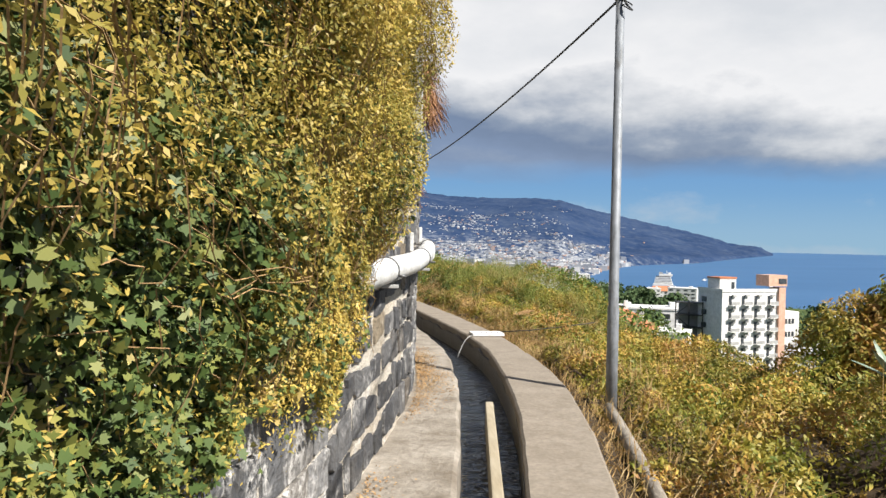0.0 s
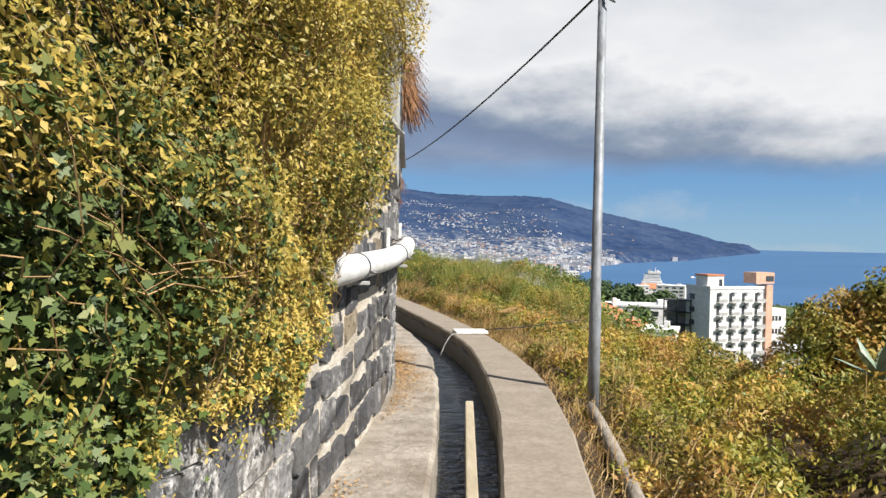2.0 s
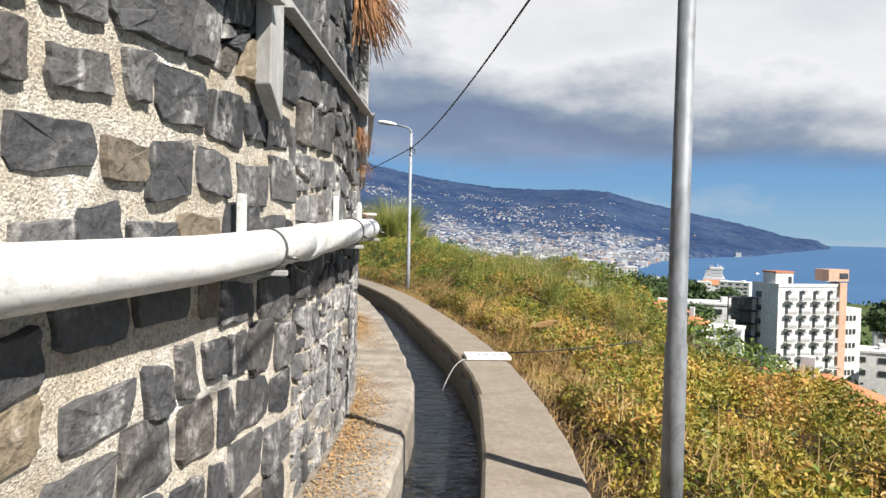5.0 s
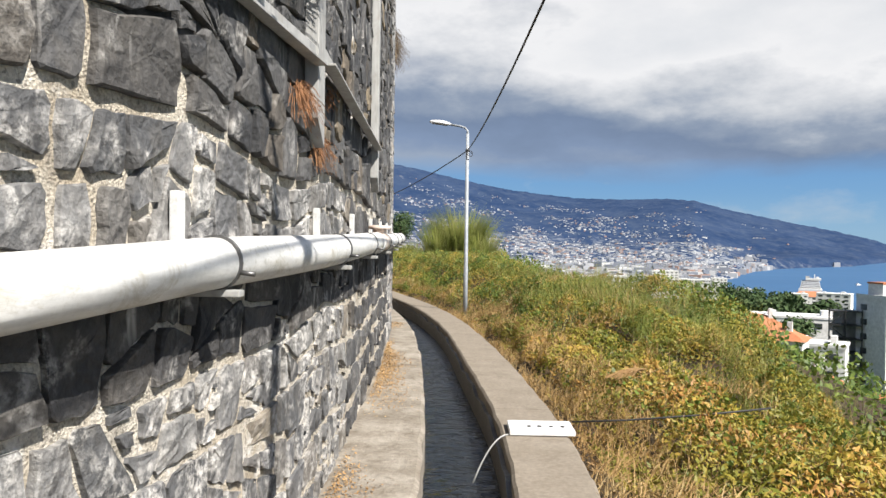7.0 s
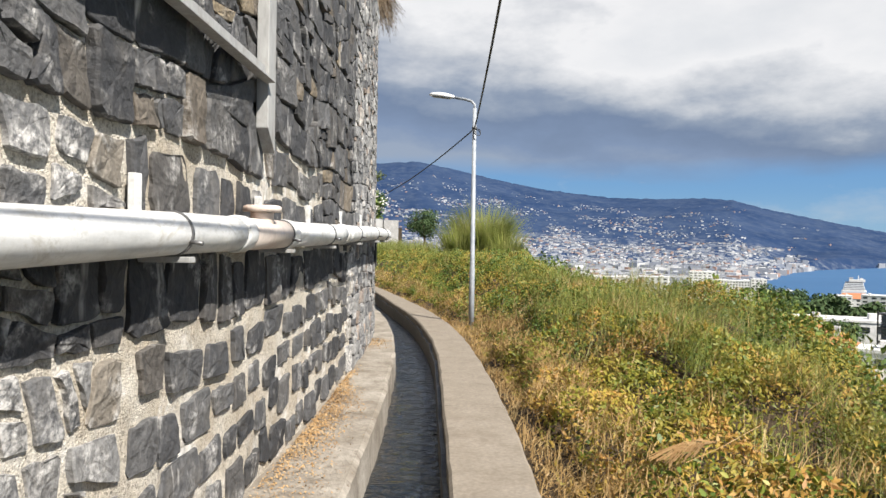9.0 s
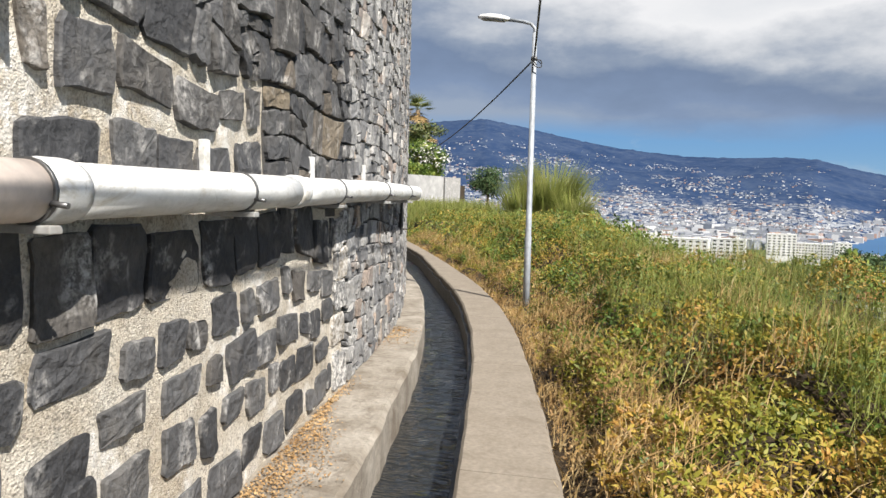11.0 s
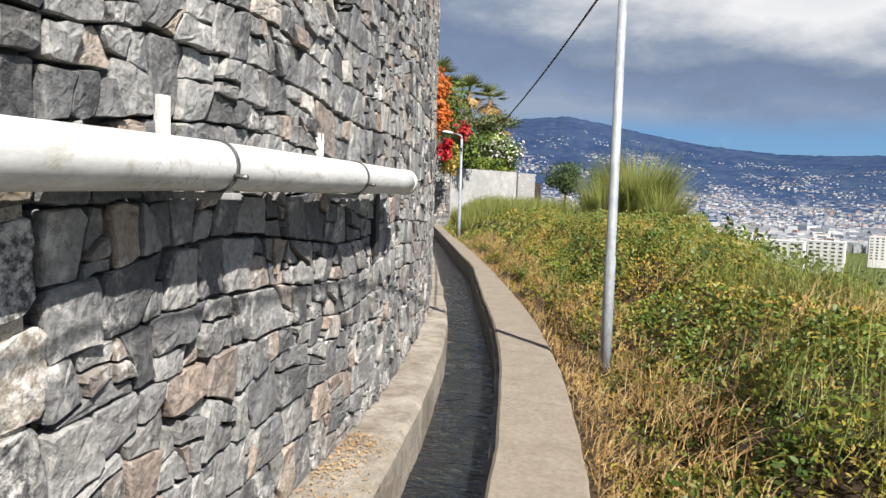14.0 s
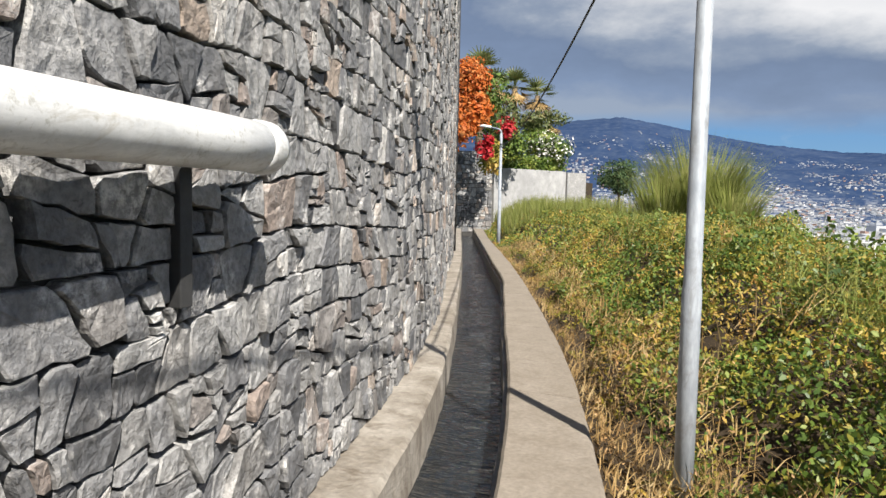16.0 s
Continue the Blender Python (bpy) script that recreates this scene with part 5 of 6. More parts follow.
def clump(name, centre, radii, k, seed, size, mat, label, category, shape=None, trunk=None, hollow=0.55, lumps=9):
    """A shrub: several lumps of many small leaves, and a stem down to its ground."""
    rng = np.random.default_rng(seed)
    shape = shape or OVAL
    c = np.array(centre)
    cs = rng.normal(size=(lumps, 3))
    cs = cs / np.linalg.norm(cs, axis=1, keepdims=True) * rng.uniform(0.15, 0.75, (lumps, 1)) * np.array(radii)
    rs = rng.uniform(0.32, 0.6, lumps)
    pick = rng.integers(0, lumps, k)
    d = rng.normal(size=(k, 3))
    d /= np.linalg.norm(d, axis=1, keepdims=True)
    pos = c + cs[pick] + d * (rs[pick] * rng.uniform(hollow, 1.08, k))[:, None] * np.array(radii)
    q = leaf_quads(rng, pos, d + rng.normal(size=(k, 3)) * 0.5 + np.array([0, 0, 0.3]), rng.uniform(size[0], size[1], k), shape)
    thing = empty(name, label, category)
    thing.location = (centre[0], centre[1], trunk if trunk is not None else centre[2] - radii[2])
    crown = add("crown", fast_mesh("crown", q - np.array(thing.location), len(shape), mat), thing)
    if trunk is not None:
        h = centre[2] - trunk
        r = 0.05 * max(radii)
        part("trunk", tube_bm([(0, 0, -0.3), (0.05 * h, 0, h * 0.5), (0, 0.03 * h, h)], [r * 1.4, r, r * 0.5], 8), M_BARK, thing)
        for i in range(5):
            e = cs[i % lumps]
            part("limb", tube_bm([(0.04 * h, 0.02 * h, h * 0.55), (e[0] * 0.5, e[1] * 0.5, h + e[2] * 0.4), (e[0] * 0.95, e[1] * 0.95, h + e[2] * 0.95)], [r * 0.7, r * 0.45, r * 0.15], 6), M_BARK, thing)
    return thing


VIEW = Vector((0.95, 15.8, 1.39))


def seen_at(az, el, dist):
    """A place by bearing, height in degrees and distance from the walk's end."""
    return (VIEW.x + dist * math.sin(radians(az)), VIEW.y + dist * math.cos(radians(az)), VIEW.z + dist * math.tan(radians(el)))


for i, (az, el, dist, rad, k, mat, lab) in enumerate((
        (-22.3, 9.2, 30, (1.3, 1.6, 1.2), 3000, M_ORANGE, "orange flowering creeper tumbling over the wall"),
        (-21.7, 7.0, 30, (1.0, 1.5, 1.2), 2600, M_ORANGE, "orange flowering creeper tumbling over the wall"),
        (-22.6, 5.4, 29, (0.8, 1.5, 0.9), 1500, M_ORANGE, "orange flowering creeper tumbling over the wall"),
        (-21.9, 7.2, 31, (1.6, 1.6, 1.7), 2600, M_GREEN, "green creeper leaves behind the orange flowers"),
        (-20.7, 4.3, 31, (0.45, 0.6, 0.6), 420, M_RED, "crimson flowering shrub hanging over the wall"),
        (-19.1, 5.6, 37, (0.6, 0.6, 0.6), 320, M_RED, "crimson flowering shrub above the garden wall"),
        (-20.4, 3.4, 32, (0.6, 0.8, 0.8), 900, M_VINE, "yellowing creeper at the foot of the bank"),
        (-19.2, 4.6, 38, (1.6, 1.2, 1.3), 2200, M_GREEN, "dense green shrub above the garden wall"),
        (-20.2, 6.2, 40, (1.8, 1.4, 1.4), 2200, M_PALM, "olive green shrub on the garden bank"),
        (-16.4, 4.0, 43, (2.0, 1.6, 1.5), 3200, M_GREEN, "dark rounded shrub speckled with white blossom"),
        (-16.9, 5.9, 45, (2.2, 1.6, 1.0), 2200, M_PALM, "olive green shrub on the garden bank"))):
    clump("shrub", seen_at(az, el, dist), rad, k, 60 + i, (0.10, 0.22), mat, lab, "shrub")
clump("bush", (5.75, 5.75, 0.50), (1.05, 0.9, 0.72), 17000, 91, (0.04, 0.08), M_VINE, "rounded bush with yellowing orange-brown leaves", "bush", trunk=-0.7)
clump("blossom", seen_at(-16.4, 4.0, 42.6), (2.0, 1.6, 1.5), 420, 90, (0.12, 0.2), M_BLOOM, "white blossom on a dark rounded shrub", "blossom", hollow=0.95)


def hedge():
    rng = np.random.default_rng(40)
    k = 5200
    t = rng.random(k)
    p = np.array([-12.3, 51.8, 0]) + t[:, None] * np.array([2.5, 5.2, 0]) + rng.normal(size=(k, 3)) * np.array([0.16, 0.16, 0]) + np.array([-0.15, 0.1, 0])
    p[:, 2] = 3.02 + 0.75 * rng.random(k)
    q = leaf_quads(rng, p, rng.normal(size=(k, 3)) + np.array([0.2, -0.5, 0.3]), rng.uniform(0.1, 0.18, k), QUAD)
    add("hedge", fast_mesh("hedge", q, 4, M_GREEN), None, "clipped green hedge along the garden wall", "hedge", "", "stuff")


hedge()


def fan_palm(base, height, spread, seed, k=26):
    rng = random.Random(seed)
    palm = empty("palm_tree", "palm with a spiky crown above a skirt of dry fronds", "palm tree", "palms in the garden")
    palm.location = base
    part("trunk", tube_bm([(0, 0, 0), (0.06, 0, height * 0.5), (0, 0, height)], [0.2, 0.17, 0.16], 10), M_BARK, palm)
    for i in range(k):
        dry = i >= k * 0.6
        a = i * 2.399
        e = rng.uniform(-1.25, -0.6) if dry else rng.uniform(-0.2, 1.35)
        d = Vector((math.cos(a) * math.cos(e), math.sin(a) * math.cos(e), math.sin(e)))
        side = d.cross(Vector((0, 0, 1))).normalized()
        up = side.cross(d)
        s = Vector((0, 0, height))
        hub = s + d * spread * 0.45
        pts = []
        for j in range(9):
            b = (j - 4) / 4 * 1.15
            tip = hub + (d * math.cos(b) + side * math.sin(b)) * spread * 0.6 - Vector((0, 0, 0.10 * spread)) + up * 0.05
            w = side * math.cos(b) * 0.05 * spread - d * math.sin(b) * 0.05 * spread
            pts += [tuple(hub - w), tuple(hub + w), tuple(tip + w * 0.2), tuple(tip - w * 0.2)]
        pts += [tuple(s - side * 0.03), tuple(s + side * 0.03), tuple(hub + side * 0.03), tuple(hub - side * 0.03)]
        add("frond", fast_mesh("frond", pts, 4, M_STRAW if dry else M_PALM), palm)


for (az, el, dist, sp), sd in zip(((-21.4, 10.0, 36, 1.3), (-20.0, 8.8, 42, 1.2), (-18.6, 8.8, 44, 1.3), (-16.8, 8.1, 46, 1.3), (-15.8, 6.0, 47, 1.0)), range(5)):
    x, y, z = seen_at(az, el, dist)
    fan_palm((x, y, 2.2), z - 2.2, sp, sd)

bank_soil = [(-16.2, 45.0), (-11.6, 49.2), (-12.7, 52.0), (-10.0, 57.6), (-10.0, 66), (-30, 66), (-30, 45.0)]
verts = [(x, y, 2.6) for x, y in bank_soil] + [(x, y, -1.0) for x, y in bank_soil]
nb = len(bank_soil)
add("ground_bank", mesh_of("ground_bank", verts, [tuple(range(nb))] + [(i, (i + 1) % nb, nb + (i + 1) % nb, nb + i) for i in range(nb)], M_SOIL), None, "planted earth bank behind the garden wall", "bank", "", "structure")

tx, ty, tz = seen_at(-10.4, 1.75, 44)
clump("tree", (tx, ty, tz), (1.7, 1.5, 1.15), 3200, 71, (0.1, 0.2), M_FARLEAF, "small dark tree standing above the grassy crest", "tree", trunk=0.3)


def reed_tuft(x, y, k, h, rad, seed):
    rng = np.random.default_rng(seed)
    a, r = rng.uniform(0, 2 * np.pi, k), rad * np.sqrt(rng.random(k)) * 0.55
    z0 = float(cover_height(x, y)) - 0.2
    p = np.stack([x + r * np.cos(a), y + r * np.sin(a), np.full(k, z0)], 1)
    L = h * rng.uniform(0.6, 1.1, k)
    ln = (0.05 + 0.45 * r / rad + 0.16 * np.abs(rng.normal(size=k)))
    L = L * (1.1 - 0.6 * r / rad)
    o = np.stack([np.cos(a) * ln, np.sin(a) * ln, np.ones(k)], 1)
    side = np.stack([-np.sin(a + 1), np.cos(a + 1), np.zeros(k)], 1) * 0.012
    mid = p + o * (L * 0.6)[:, None]
    tip = p + o * L[:, None] + np.stack([np.cos(a), np.sin(a), -0.4 * np.ones(k)], 1) * (0.25 * L)[:, None] * ln[:, None]
    add("reed_tuft", fast_mesh("reed_tuft", np.stack([p - side, p + side, mid + side * 0.8, tip, mid - side * 0.8], 1), 5, M_GRASS), None, "tall tuft of pale green reed grass on the crest", "reeds", "", "stuff")


reed_tuft(-0.9, 40.0, 1500, 2.8, 1.7, 1)
reed_tuft(-1.9, 39.2, 500, 2.1, 1.0, 2)
reed_tuft(0.1, 39.4, 500, 2.0, 1.1, 3)
blades("tall_grass", 7000, 14, (0.8, 5.5, 40, 52), (0.5, 1.0), 0.010, M_GRASS, "tall yellow-green grass before the garden wall", "grass", lean=0.35)


def banana(x, y, seed):
    rng = random.Random(seed)
    plant = empty("banana_plant", "banana plant with broad torn green leaves", "banana plant", "banana plants on the slope")
    z0 = float(cover_height(x, y)) - 0.3
    plant.location = (x, y, z0)
    part("stem", tube_bm([(0, 0, 0), (0, 0, 0.7)], [0.1, 0.06], 8), M_GREEN, plant)
    for i in range(8):
        a, e, L = i * 2.4 + rng.random(), rng.uniform(0.6, 1.3), rng.uniform(0.8, 1.15)
        q, p = [], Vector((0, 0, 0.65))
        for j in range(6):
            d = Vector((math.cos(a) * math.cos(e), math.sin(a) * math.cos(e), math.sin(e)))
            s = Vector((-math.sin(a), math.cos(a), 0)) * 0.17
            n = p + d * L / 6
            w0, w1 = math.sin(math.pi * (j + 0.15) / 6.2), math.sin(math.pi * (j + 1) / 6.2)
            lift = Vector((0, 0, 0.06))
            q += [p, p + s * w0 + lift * w0, n + s * w1 + lift * w1, n, p, n, n - s * w1 + lift * w1, p - s * w0 + lift * w0]
            p, e = n, e - 0.16
        add("leaf", fast_mesh("leaf", [tuple(v) for v in q], 4, M_GREEN), plant)


for i in range(15):
    r = 21 + (i * 7 % 9) * 1.1
    a = radians(20.5 + i * 0.75)
    banana(1.6 + r * math.sin(a), 4.2 + r * math.cos(a), i)


# ---------------------------------------------------------------- town below
LOOK = Vector((1.0, 3.0, 1.45))


def town_at(az, r, el):
    return Vector((LOOK.x + r * math.sin(radians(az)), LOOK.y + r * math.cos(radians(az)), LOOK.z + r * math.tan(radians(el))))


def block(name, parent, size, at_, mat, turn, origin, label=""):
    m = Matrix.Translation(origin) @ Matrix.Rotation(turn, 4, "Z")
    bm = box_bm(size, at_, 0.0)
    bmesh.ops.transform(bm, matrix=m, verts=bm.verts)
    return part(name, bm, mat, parent, label)


def build_hotel():
    hotel = empty("hotel", "white eight-storey hotel block with a salmon lift tower", "hotel")
    c = town_at(26.6, 168, -3.4)
    turn = math.atan2(0.25, 0.97)
    W, D, H = 17.2, 8.2, 29.0
    o = Vector((c.x, c.y, c.z))
    body = block("wall", hotel, (W, D, H), (W / 2, D / 2, -H / 2), M_WALLWHITE, turn, o)
    block("parapet", hotel, (W + 0.3, 0.3, 0.7), (W / 2, 0.0, 0.35), M_WALLWHITE, turn, o)
    block("parapet", hotel, (0.3, D, 0.7), (0.0, D / 2, 0.35), M_WALLWHITE, turn, o)
    hut = block("roof_house", hotel, (4.6, 4, 2.6), (3.2, 4, 1.7), M_WALLWHITE, turn, o)
    block("roof", hut, (4.9, 4.3, 0.35), (3.2, 4, 3.1), M_TILE, turn, o)
    block("door", hut, (0.9, 0.1, 1.9), (4.6, 1.97, 1.2), M_PANE, turn, o)
    tower = block("lift_tower", hotel, (1.9, 3.0, H), (W - 0.6, 0.9, -H / 2 + 1.0), M_SALMON, turn, o, "salmon rendered tower")
    block("tower_head", tower, (5.4, 4.0, 2.6), (W - 1.8, 1.6, 2.6), M_SALMON, turn, o)
    block("louvre", tower, (2.2, 0.2, 1.2), (W - 0.5, -0.42, 2.5), M_PANE, turn, o)
    for r in range(9):
        z = -1.9 - 3.0 * r
        for k, fx in enumerate((0.16, 0.37, 0.58, 0.80)):
            x = W * fx
            win = block("window", hotel, (0.75, 0.12, 2.1), (x - 0.55, -0.02, z), M_PANE, turn, o)
            bal = block("balcony", hotel, (2.3, 1.1, 0.16), (x + 0.15, -0.55, z - 1.1), M_WALLWHITE, turn, o)
            block("rail", bal, (2.3, 0.07, 0.75), (x + 0.15, -1.08, z - 0.62), M_RAIL, turn, o)
            block("screen", bal, (1.0, 0.5, 0.35), (x + 0.35, -0.3, z + 1.05), M_RAIL, turn, o)
        for y in (2.2,):
            block("window", hotel, (0.12, 1.7, 1.2), (-0.02, D - y, z - 0.1), M_PANE, turn, o)
    wing = block("wing", hotel, (5.6, 6, H - 3.8), (W + 3.3, 4.0, -H / 2 - 1.9 - 1.0), M_WALLWHITE, turn, o)
    for r in range(7):
        win = block("window", wing, (3.0, 0.12, 1.15), (W + 3.1, 0.97, -7.0 - 3.05 * r), M_PANE, turn, o)
        for k in range(2):
            block("mullion", win, (0.22, 0.1, 1.2), (W + 2.6 + k, 0.9, -7.0 - 3.05 * r), M_WALLWHITE, turn, o)


build_hotel()


def steel_frame():
    fr = empty("steel_stair_tower", "dark steel stair framework beside the hotel", "stair tower")
    o = town_at(23.2, 172, -4.2)
    for x in (0, 3, 6):
        for y in (0, 3):
            block("column", fr, (0.28, 0.28, 20), (x, y, -10), M_DARK, -0.4, o)
    for k in range(7):
        block("landing", fr, (6.3, 3.2, 0.22), (3, 1.5, -0.4 - 2.9 * k), M_DARK, -0.4, o)
    for k in range(6):
        m = Matrix.Translation(o) @ Matrix.Rotation(-0.4, 4, "Z") @ Matrix.Translation((1.6, 0, -1.9 - 2.9 * k)) @ Matrix.Rotation(radians(42 if k % 2 else -42), 4, "Y")
        part("brace", box_bm((4.0, 0.2, 0.2), (0, 0, 0), 0, m), M_DARK, fr)
    block("back_wall", fr, (5.5, 0.3, 20), (3.4, 3.6, -10.3), M_RAIL, -0.4, o)


steel_frame()


def house(az, r, el, w, d, h, turn, roof, storeys, cols, label, tint=None, group=""):
    """A house whose eaves are seen at that bearing and height."""
    hs = empty("house", label, "house", group)
    o = town_at(az, r, el)
    t = radians(turn - az)
    block("wall", hs, (w, d, h + 8), (0, d / 2, -(h + 8) / 2), tint or M_WALLWHITE, t, o)
    if roof == "hip":
        m = Matrix.Translation(o) @ Matrix.Rotation(t, 4, "Z")
        p = [(-w / 2 - .4, -.4, 0), (w / 2 + .4, -.4, 0), (w / 2 + .4, d + .4, 0), (-w / 2 - .4, d + .4, 0), (-w / 2 + d * .45, d / 2, d * .28), (w / 2 - d * .45, d / 2, d * .28)]
        add("roof", mesh_of("roof", [m @ Vector(v) for v in p], [(0, 1, 5, 4), (1, 2, 5), (2, 3, 4, 5), (3, 0, 4), (3, 2, 1, 0)], M_TILE), hs, "terracotta tiled roof")
        block("chimney", hs, (0.7, 0.7, 1.6), (w * 0.2, d * 0.4, d * 0.3), M_WALLWHITE, t, o)
    else:
        block("roof", hs, (w + 0.4, d + 0.4, 0.5), (0, d / 2, 0.25), M_WALLWHITE, t, o)
        block("roof_box", hs, (w * 0.12, d * 0.3, 1.3), (w * 0.25, d * 0.5, 1.1), M_WALLWHITE, t, o)
        block("roof_box", hs, (w * 0.08, d * 0.2, 1.0), (-w * 0.3, d * 0.4, 1.0), M_WALLWHITE, t, o)
    for s in range(storeys):
        for k in range(cols):
            block("window", hs, (w / cols * 0.5, 0.16, 1.25), (-w / 2 + w * (k + 0.5) / cols, -0.03, -1.6 - 3 * s), M_PANE, t, o)


for spec in (
        (19.0, 130, -5.9, 9, 8, 6, 12, "hip", 2, 3, "white house under a terracotta hip roof"),
        (19.9, 118, -6.6, 7, 6, 5, -10, "hip", 2, 2, "white house under a terracotta hip roof"),
        (21.6, 190, -5.0, 22, 10, 5, 6, "flat", 1, 7, "long low white building with roof boxes"),
        (22.6, 140, -6.9, 8, 7, 5, -6, "flat", 2, 2, "small white flat-roofed house"),
        (22.0, 700, -3.45, 30, 16, 10, 4, "hip", 2, 6, "white building with terracotta roofs near the harbour"),
        (23.4, 640, -3.2, 24, 16, 14, -8, "flat", 4, 4, "white waterfront building with dark openings"),
        (21.3, 620, -3.3, 12, 10, 10, 8, "flat", 3, 3, "white waterfront building with dark openings"),
        (21.5, 55, -10.2, 8, 5, 3, 10, "hip", 1, 3, "low house under an orange tiled roof"),
        (26.2, 40, -12.0, 11, 5, 3, -5, "hip", 1, 4, "low house under an orange tiled roof"),
        (33.6, 260, -6.0, 9, 8, 6, 5, "hip", 2, 2, "white cottage with an orange roof among trees"),
        (37.4, 175, -4.9, 11, 10, 20, -14, "flat", 6, 3, "cream apartment block with flat roof"),
        (36.2, 320, -4.9, 30, 12, 6, 0, "flat", 1, 8, "long white building above the sea"),
        (32.6, 190, -7.6, 10, 9, 5, 8, "flat", 2, 2, "grey-roofed white house beside the hotel"),
        (12.0, 880, -1.9, 30, 16, 24, 4, "flat", 8, 6, "pale apartment block on the slope"),
        (14.3, 900, -2.5, 44, 16, 15, -4, "flat", 6, 14, "long white hotel on the slope"),
        (15.9, 860, -2.35, 16, 12, 20, 6, "flat", 6, 4, "pale apartment block on the slope"),
        (17.6, 760, -3.1, 14, 10, 10, 6, "flat", 3, 4, "pale apartment block on the slope"),
        (5.3, 560, -2.5, 34, 14, 12, -8, "flat", 3, 7, "white flat-roofed apartment block"),
        (3.0, 620, -2.2, 14, 12, 18, 8, "flat", 5, 3, "pale tower block on the slope"),
        (8.4, 640, -2.4, 26, 14, 18, -6, "flat", 6, 5, "pale apartment block on the slope"),
        (0.5, 700, -2.0, 26, 12, 12, 4, "flat", 3, 6, "pale apartment block on the slope")):
    house(*spec, group="houses of the town")


def build_ship():
    ship = empty("cruise_ship", "white cruise ship moored in the bay", "ship")
    o = town_at(21.95, 1500, -3.35)
    t = radians(-22)
    block("hull", ship, (40, 60, 14), (0, 30, 4), M_WALLWHITE, t, o)
    for k in range(5):
        block("deck", ship, (36 - 1.5 * k, 52, 2.1), (0, 32, 12.5 + 3.0 * k), M_WALLWHITE, t, o)
        block("gallery", ship, (34 - 1.5 * k, 50, 0.9), (0, 32, 14.0 + 3.0 * k), M_PANE, t, o)
    block("bridge", ship, (26, 20, 4), (5, 34, 29), M_WALLWHITE, t, o)
    block("funnel", ship, (7, 10, 9), (-5, 38, 30), M_RAIL, t, o)
    block("mast", ship, (1.5, 1.5, 9), (7, 36, 34), M_WALLWHITE, t, o)
    block("dome", ship, (5, 5, 4), (12, 36, 32), M_WALLWHITE, t, o)


build_ship()
for i, (az, r, el) in enumerate(((24.9, 1900, -2.35), (29.5, 1750, -2.6))):
    boat = empty("boat", "small white boat on the bay", "boat", "boats on the bay")
    o = town_at(az, r, el)
    o.z = float(sea_z(r)) + 1
    block("hull", boat, (12, 4, 2.2), (0, 0, 0.5), M_WALLWHITE, 0.4, o)
    block("cabin", boat, (5, 3, 2.2), (-1, 0, 2.5), M_WALLWHITE, 0.4, o)


def woods():
    rng = np.random.default_rng(50)
    k = 26000
    a, r = rng.uniform(-18, 48, k), 55 * np.exp(rng.random(k) * np.log(1150 / 55))
    clump_ = np.sin(a * 2.1 + r * 0.05) * np.sin(r * 0.07 + a) + 0.5 * np.sin(a * 5 - r * 0.02)
    ok = clump_ > -0.25
    a, r = a[ok], r[ok]
    base = np.interp(r, [40, 62, 168, 400, 800, 1250, 1700], [-14, -17, -33, -58, -76, -88, -87])
    x, y = EYE0[0] + r * np.sin(np.radians(a)), EYE0[1] + r * np.cos(np.radians(a))
    h = (0.3 + clump_[ok]) * 4 * rng.random(len(a)) ** 0.6 * np.clip(r / 120, 0.5, 1.4)
    pos = np.stack([x, y, base + np.maximum(h, 0.3)], 1)
    s = rng.uniform(0.7, 1.3, len(a)) * np.clip(r / 130, 0.6, 5.0)
    q = leaf_quads(rng, pos, rng.normal(size=pos.shape) * 0.6 + np.array([0, -0.3, 0.8]), s, QUAD)
    add("woods", fast_mesh("woods", q, 4, M_FARLEAF), None, "dark green trees and scrub below the slope", "woods", "", "stuff")


woods()
for i, (az, r, el, rad) in enumerate(((20.6, 150, -6.6, (5, 4, 3)), (21.3, 165, -5.8, (6, 4, 3.4)), (19.2, 230, -4.3, (7, 5, 3.5)), (20.3, 260, -4.0, (7, 5, 4)), (17.6, 300, -4.0, (9, 6, 4)), (22.2, 240, -4.2, (8, 5, 3.5)), (33.2, 210, -5.2, (4, 4, 4.5)), (34.6, 230, -5.6, (6, 5, 3.5)), (35.6, 150, -7.6, (5, 4, 3)), (20.0, 105, -8.0, (4, 3, 2.6)), (18.4, 420, -3.6, (10, 8, 5)), (16.6, 500, -3.2, (14, 8, 6)))):
    p = town_at(az, r, el)
    clump("tree", tuple(p), rad, 1100, 120 + i, (0.5, 1.1) if r < 200 else (0.9, 1.8), M_FARLEAF, "dense dark green tree between the houses", "tree", QUAD, trunk=p.z - rad[2] - 3)


# ---------------------------------------------------------------- stones of the walls
def set_stones(cells, wall, mat, gap, proud, seed, singles=None):
    """Stones as parts where singles(y, z) says so, the rest joined."""
    rng = random.Random(seed)
    verts, faces, count = [], [], 0
    for poly in cells:
        if len(poly) < 3:
            continue
        cy, cz = sum(p[0] for p in poly) / len(poly), sum(p[1] for p in poly) / len(poly)
        made = stone_rings(poly, gap(cy, cz), proud(cy, cz), rng, 0.06 if cy < 19 and cz < 3 else 0.14)
        if made is None:
            continue
        v, f = made
        if singles and singles(cy, cz):
            add("stone", mesh_of("stone", v, f, mat), wall)
        else:
            k = len(verts)
            verts += v
            faces += [tuple(k + i for i in q) for q in f]
    if verts:
        add("stone_facing", mesh_of("stone_facing", verts, faces, mat), wall, "", "", "", "stuff")


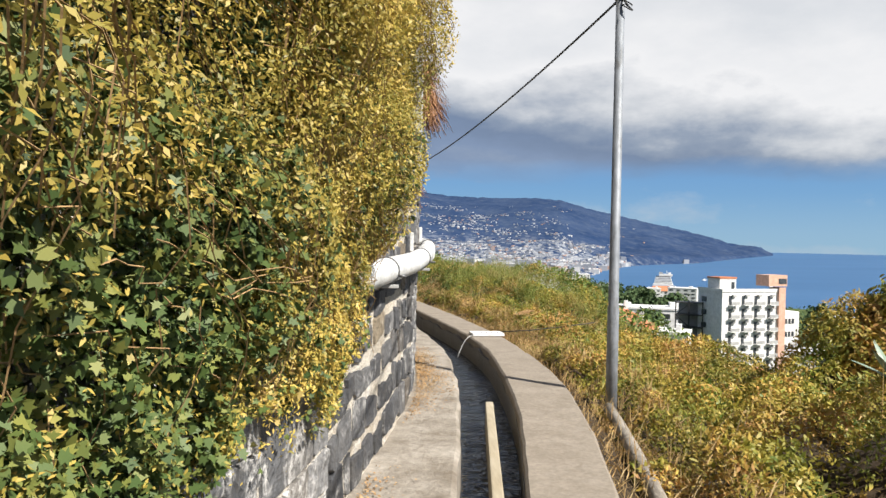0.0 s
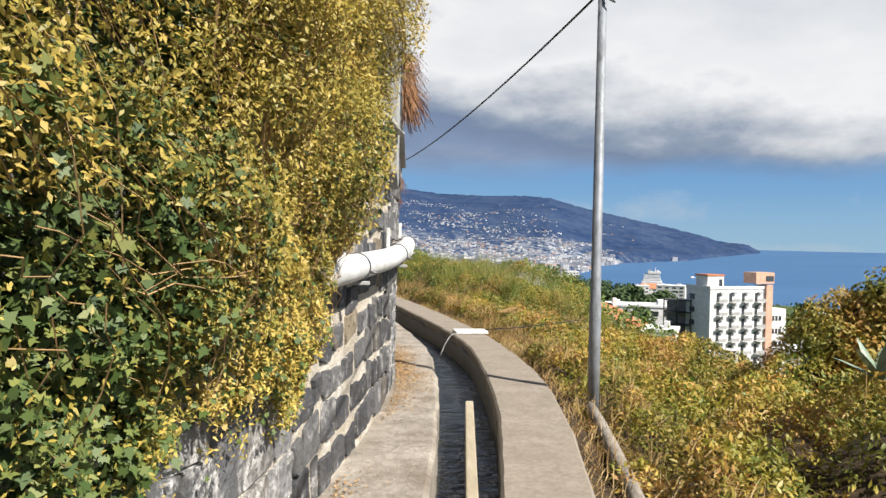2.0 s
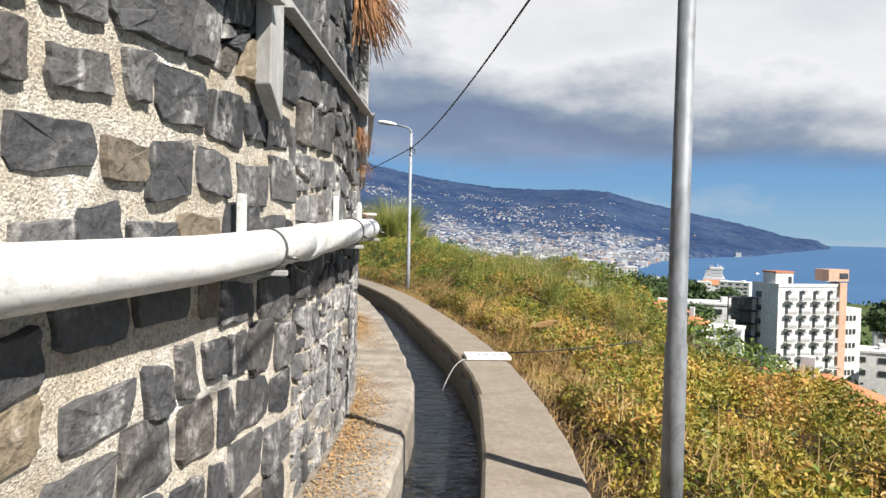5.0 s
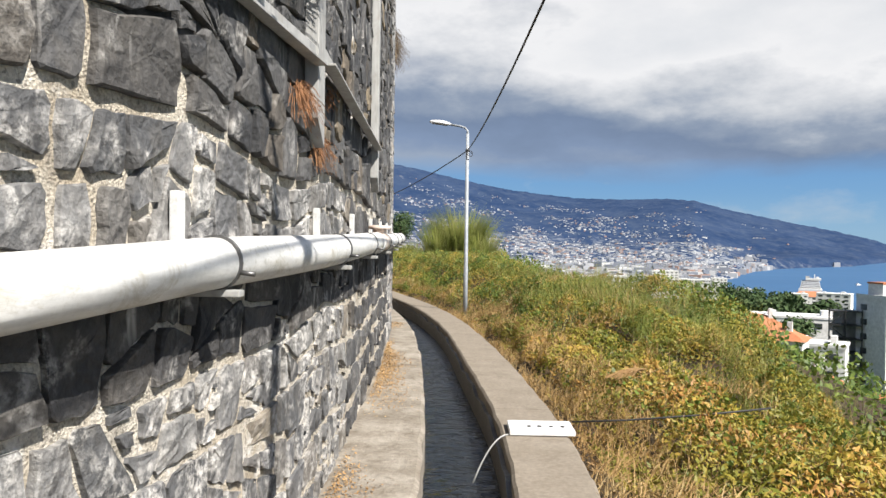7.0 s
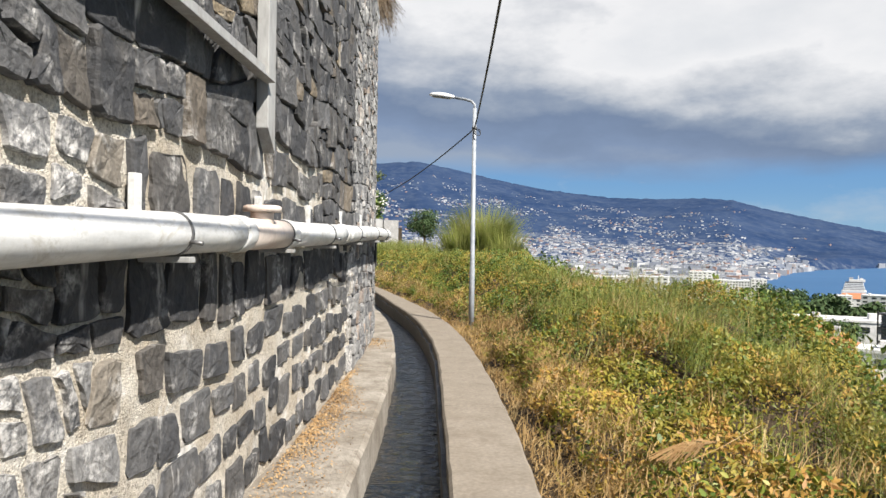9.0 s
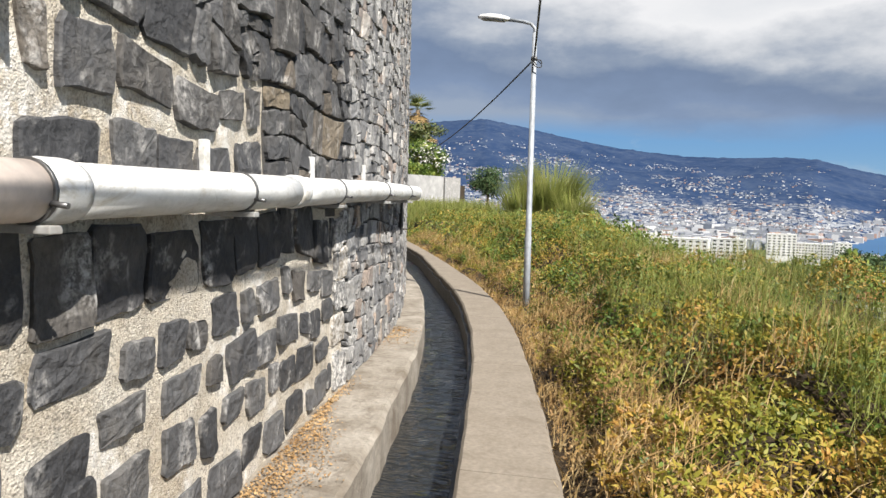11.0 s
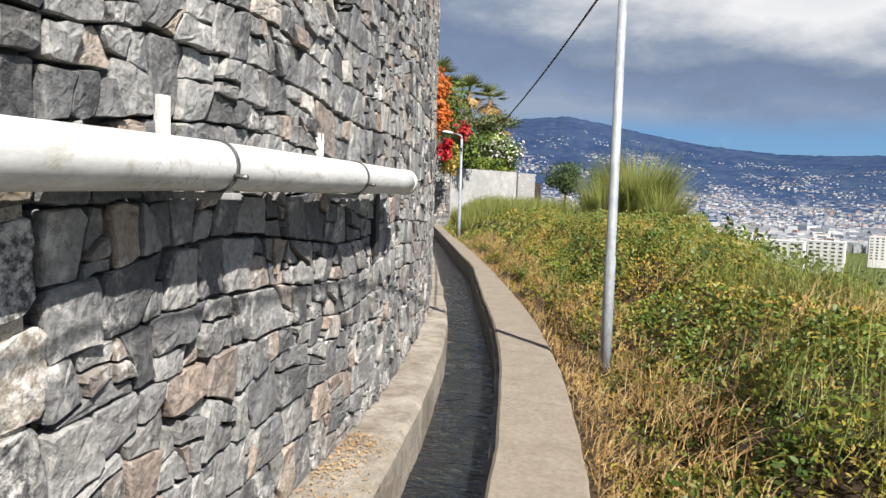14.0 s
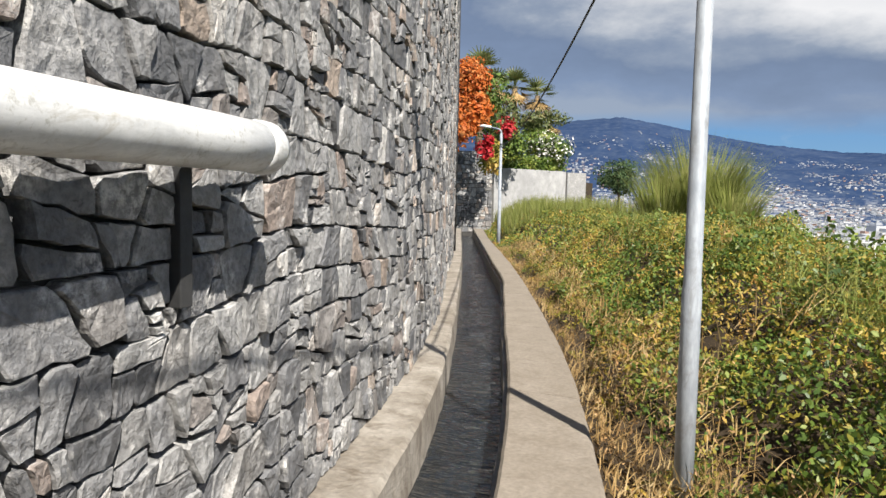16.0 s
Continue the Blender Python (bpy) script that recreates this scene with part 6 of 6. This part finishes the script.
def low_gap(y, z):
    return float(np.interp(y, [3, 4.2, 5.0, 6.2, 8.6, 9.5, 14.5], [0.029, 0.027, 0.019, 0.016, 0.019, 0.030, 0.036]))


def high_gap(y, z):
    return 0.012 if z < 2.1 and y < 12.7 else 0.006


set_stones(rubble_cells(-0.6, 2.24, 0.0, 1.95, 0.42, 0.30, 21, 0.5), wall_near, M_LIMED, lambda y, z: 0.010, lambda y, z: 0.008, 22)
set_stones(block_cells(2.25, 5.4, 0.0, 1.95, 0.29, 0.255, 1), wall_near, M_STONE, low_gap, lambda y, z: 0.012, 2, lambda y, z: y > 2.6)
set_stones(rubble_cells(5.42, 9.2, 0.0, 1.02, 0.30, 0.22, 13, 0.8), wall_near, M_LIMED, low_gap, lambda y, z: 0.006, 14, lambda y, z: True)
# band below the pipe: dark stones whose colour includes its shadow
set_stones(rubble_cells(5.42, 9.2, 1.03, 1.40, 0.36, 0.26, 33, 0.6), wall_near, M_SHADEDSTONE, lambda y, z: 0.010, lambda y, z: 0.014, 34)
set_stones(rubble_cells(5.42, 9.2, 1.41, 1.78, 0.32, 0.22, 35, 0.8), wall_near, M_LIMED, low_gap, lambda y, z: 0.014, 36)
set_stones(block_cells(10.92, 12.75, 1.785, 2.05, 0.34, 0.265, 19), wall_near, M_STONE, low_gap, lambda y, z: 0.014, 20)
set_stones(block_cells(9.22, 14.18, 0.0, 1.0, 0.31, 0.25, 15), wall_near, M_STONE, low_gap, lambda y, z: 0.012, 16, lambda y, z: True)
set_stones(block_cells(9.22, 14.18, 1.03, 1.41, 0.33, 0.38, 25), wall_near, M_SHADEDSTONE, lambda y, z: 0.020, lambda y, z: 0.012, 26, lambda y, z: True)
set_stones(block_cells(14.20, SEAM, 0.0, 1.41, 0.5, 0.29, 41), wall_near, M_QUOIN, lambda y, z: 0.010, lambda y, z: 0.016, 42, lambda y, z: True)
set_stones(rubble_cells(12.77, SEAM - 0.01, 1.43, 2.05, 0.36, 0.22, 45, 1.2), wall_near, M_STONE, high_gap, lambda y, z: 0.026, 46, lambda y, z: True)
set_stones(block_cells(9.22, 12.75, 1.43, 1.78, 0.32, 0.30, 27), wall_near, M_STONE, low_gap, lambda y, z: 0.012, 28, lambda y, z: True)
set_stones(rubble_cells(-2.5, 5.4, 1.97, TOP, 0.40, 0.25, 3, 0.9), wall_near, M_STONE, high_gap, lambda y, z: 0.022, 4)
set_stones(rubble_cells(5.42, 10.9, 1.80, TOP, 0.42, 0.27, 17, 1.0), wall_near, M_STONE, high_gap, lambda y, z: 0.022, 18, lambda y, z: z < 2.3)
set_stones(rubble_cells(10.9, SEAM, 2.06, TOP, 0.36, 0.22, 5, 1.3), wall_near, M_STONE, high_gap, lambda y, z: 0.026, 6)
set_stones(rubble_cells(SEAM - 0.005, 24, 0.0, TOP, 0.26, 0.150, 7, 1.7), wall_far, M_RUBBLE, lambda y, z: 0.0060, lambda y, z: 0.026, 8, lambda y, z: y < 17.2 and z < 1.7)
set_stones(rubble_cells(24, WALL_END, 0.0, TOP, 0.34, 0.20, 9, 1.2), wall_far, M_RUBBLE, lambda y, z: 0.006, lambda y, z: 0.035, 10)


def face_slab(p, q, z0, z1, wall, seed):
    """Stones on a straight wall from p to q, on the side that looks along the channel."""
    a, b = Vector((*p, 0)), Vector((*q, 0))
    d = (b - a).normalized()
    n = Vector((d.y, -d.x, 0))
    rng = random.Random(seed)
    verts, faces = [], []
    for poly in rubble_cells(0.0, (b - a).length, 0.0, z1 - z0, 0.42, 0.22, seed, 1.2):
        if len(poly) < 3:
            continue
        made = stone_rings(poly, 0.010, 0.04, rng, 0.14)
        if made is None:
            continue
        v, f = made
        k = len(verts)
        verts += [a + d * y + n * (x - at(FACE, y) + 0.27) + Vector((0, 0, z0 + z)) for x, y, z in v]
        faces += [tuple(k + i for i in g) for g in f]
    add("stone_facing", mesh_of("stone_facing", verts, faces, M_RUBBLE), wall, "", "", "", "stuff")


face_slab((-15.5, 43.9), (-11.0, 48.0), -0.2, 3.55, bank_wall, 31)
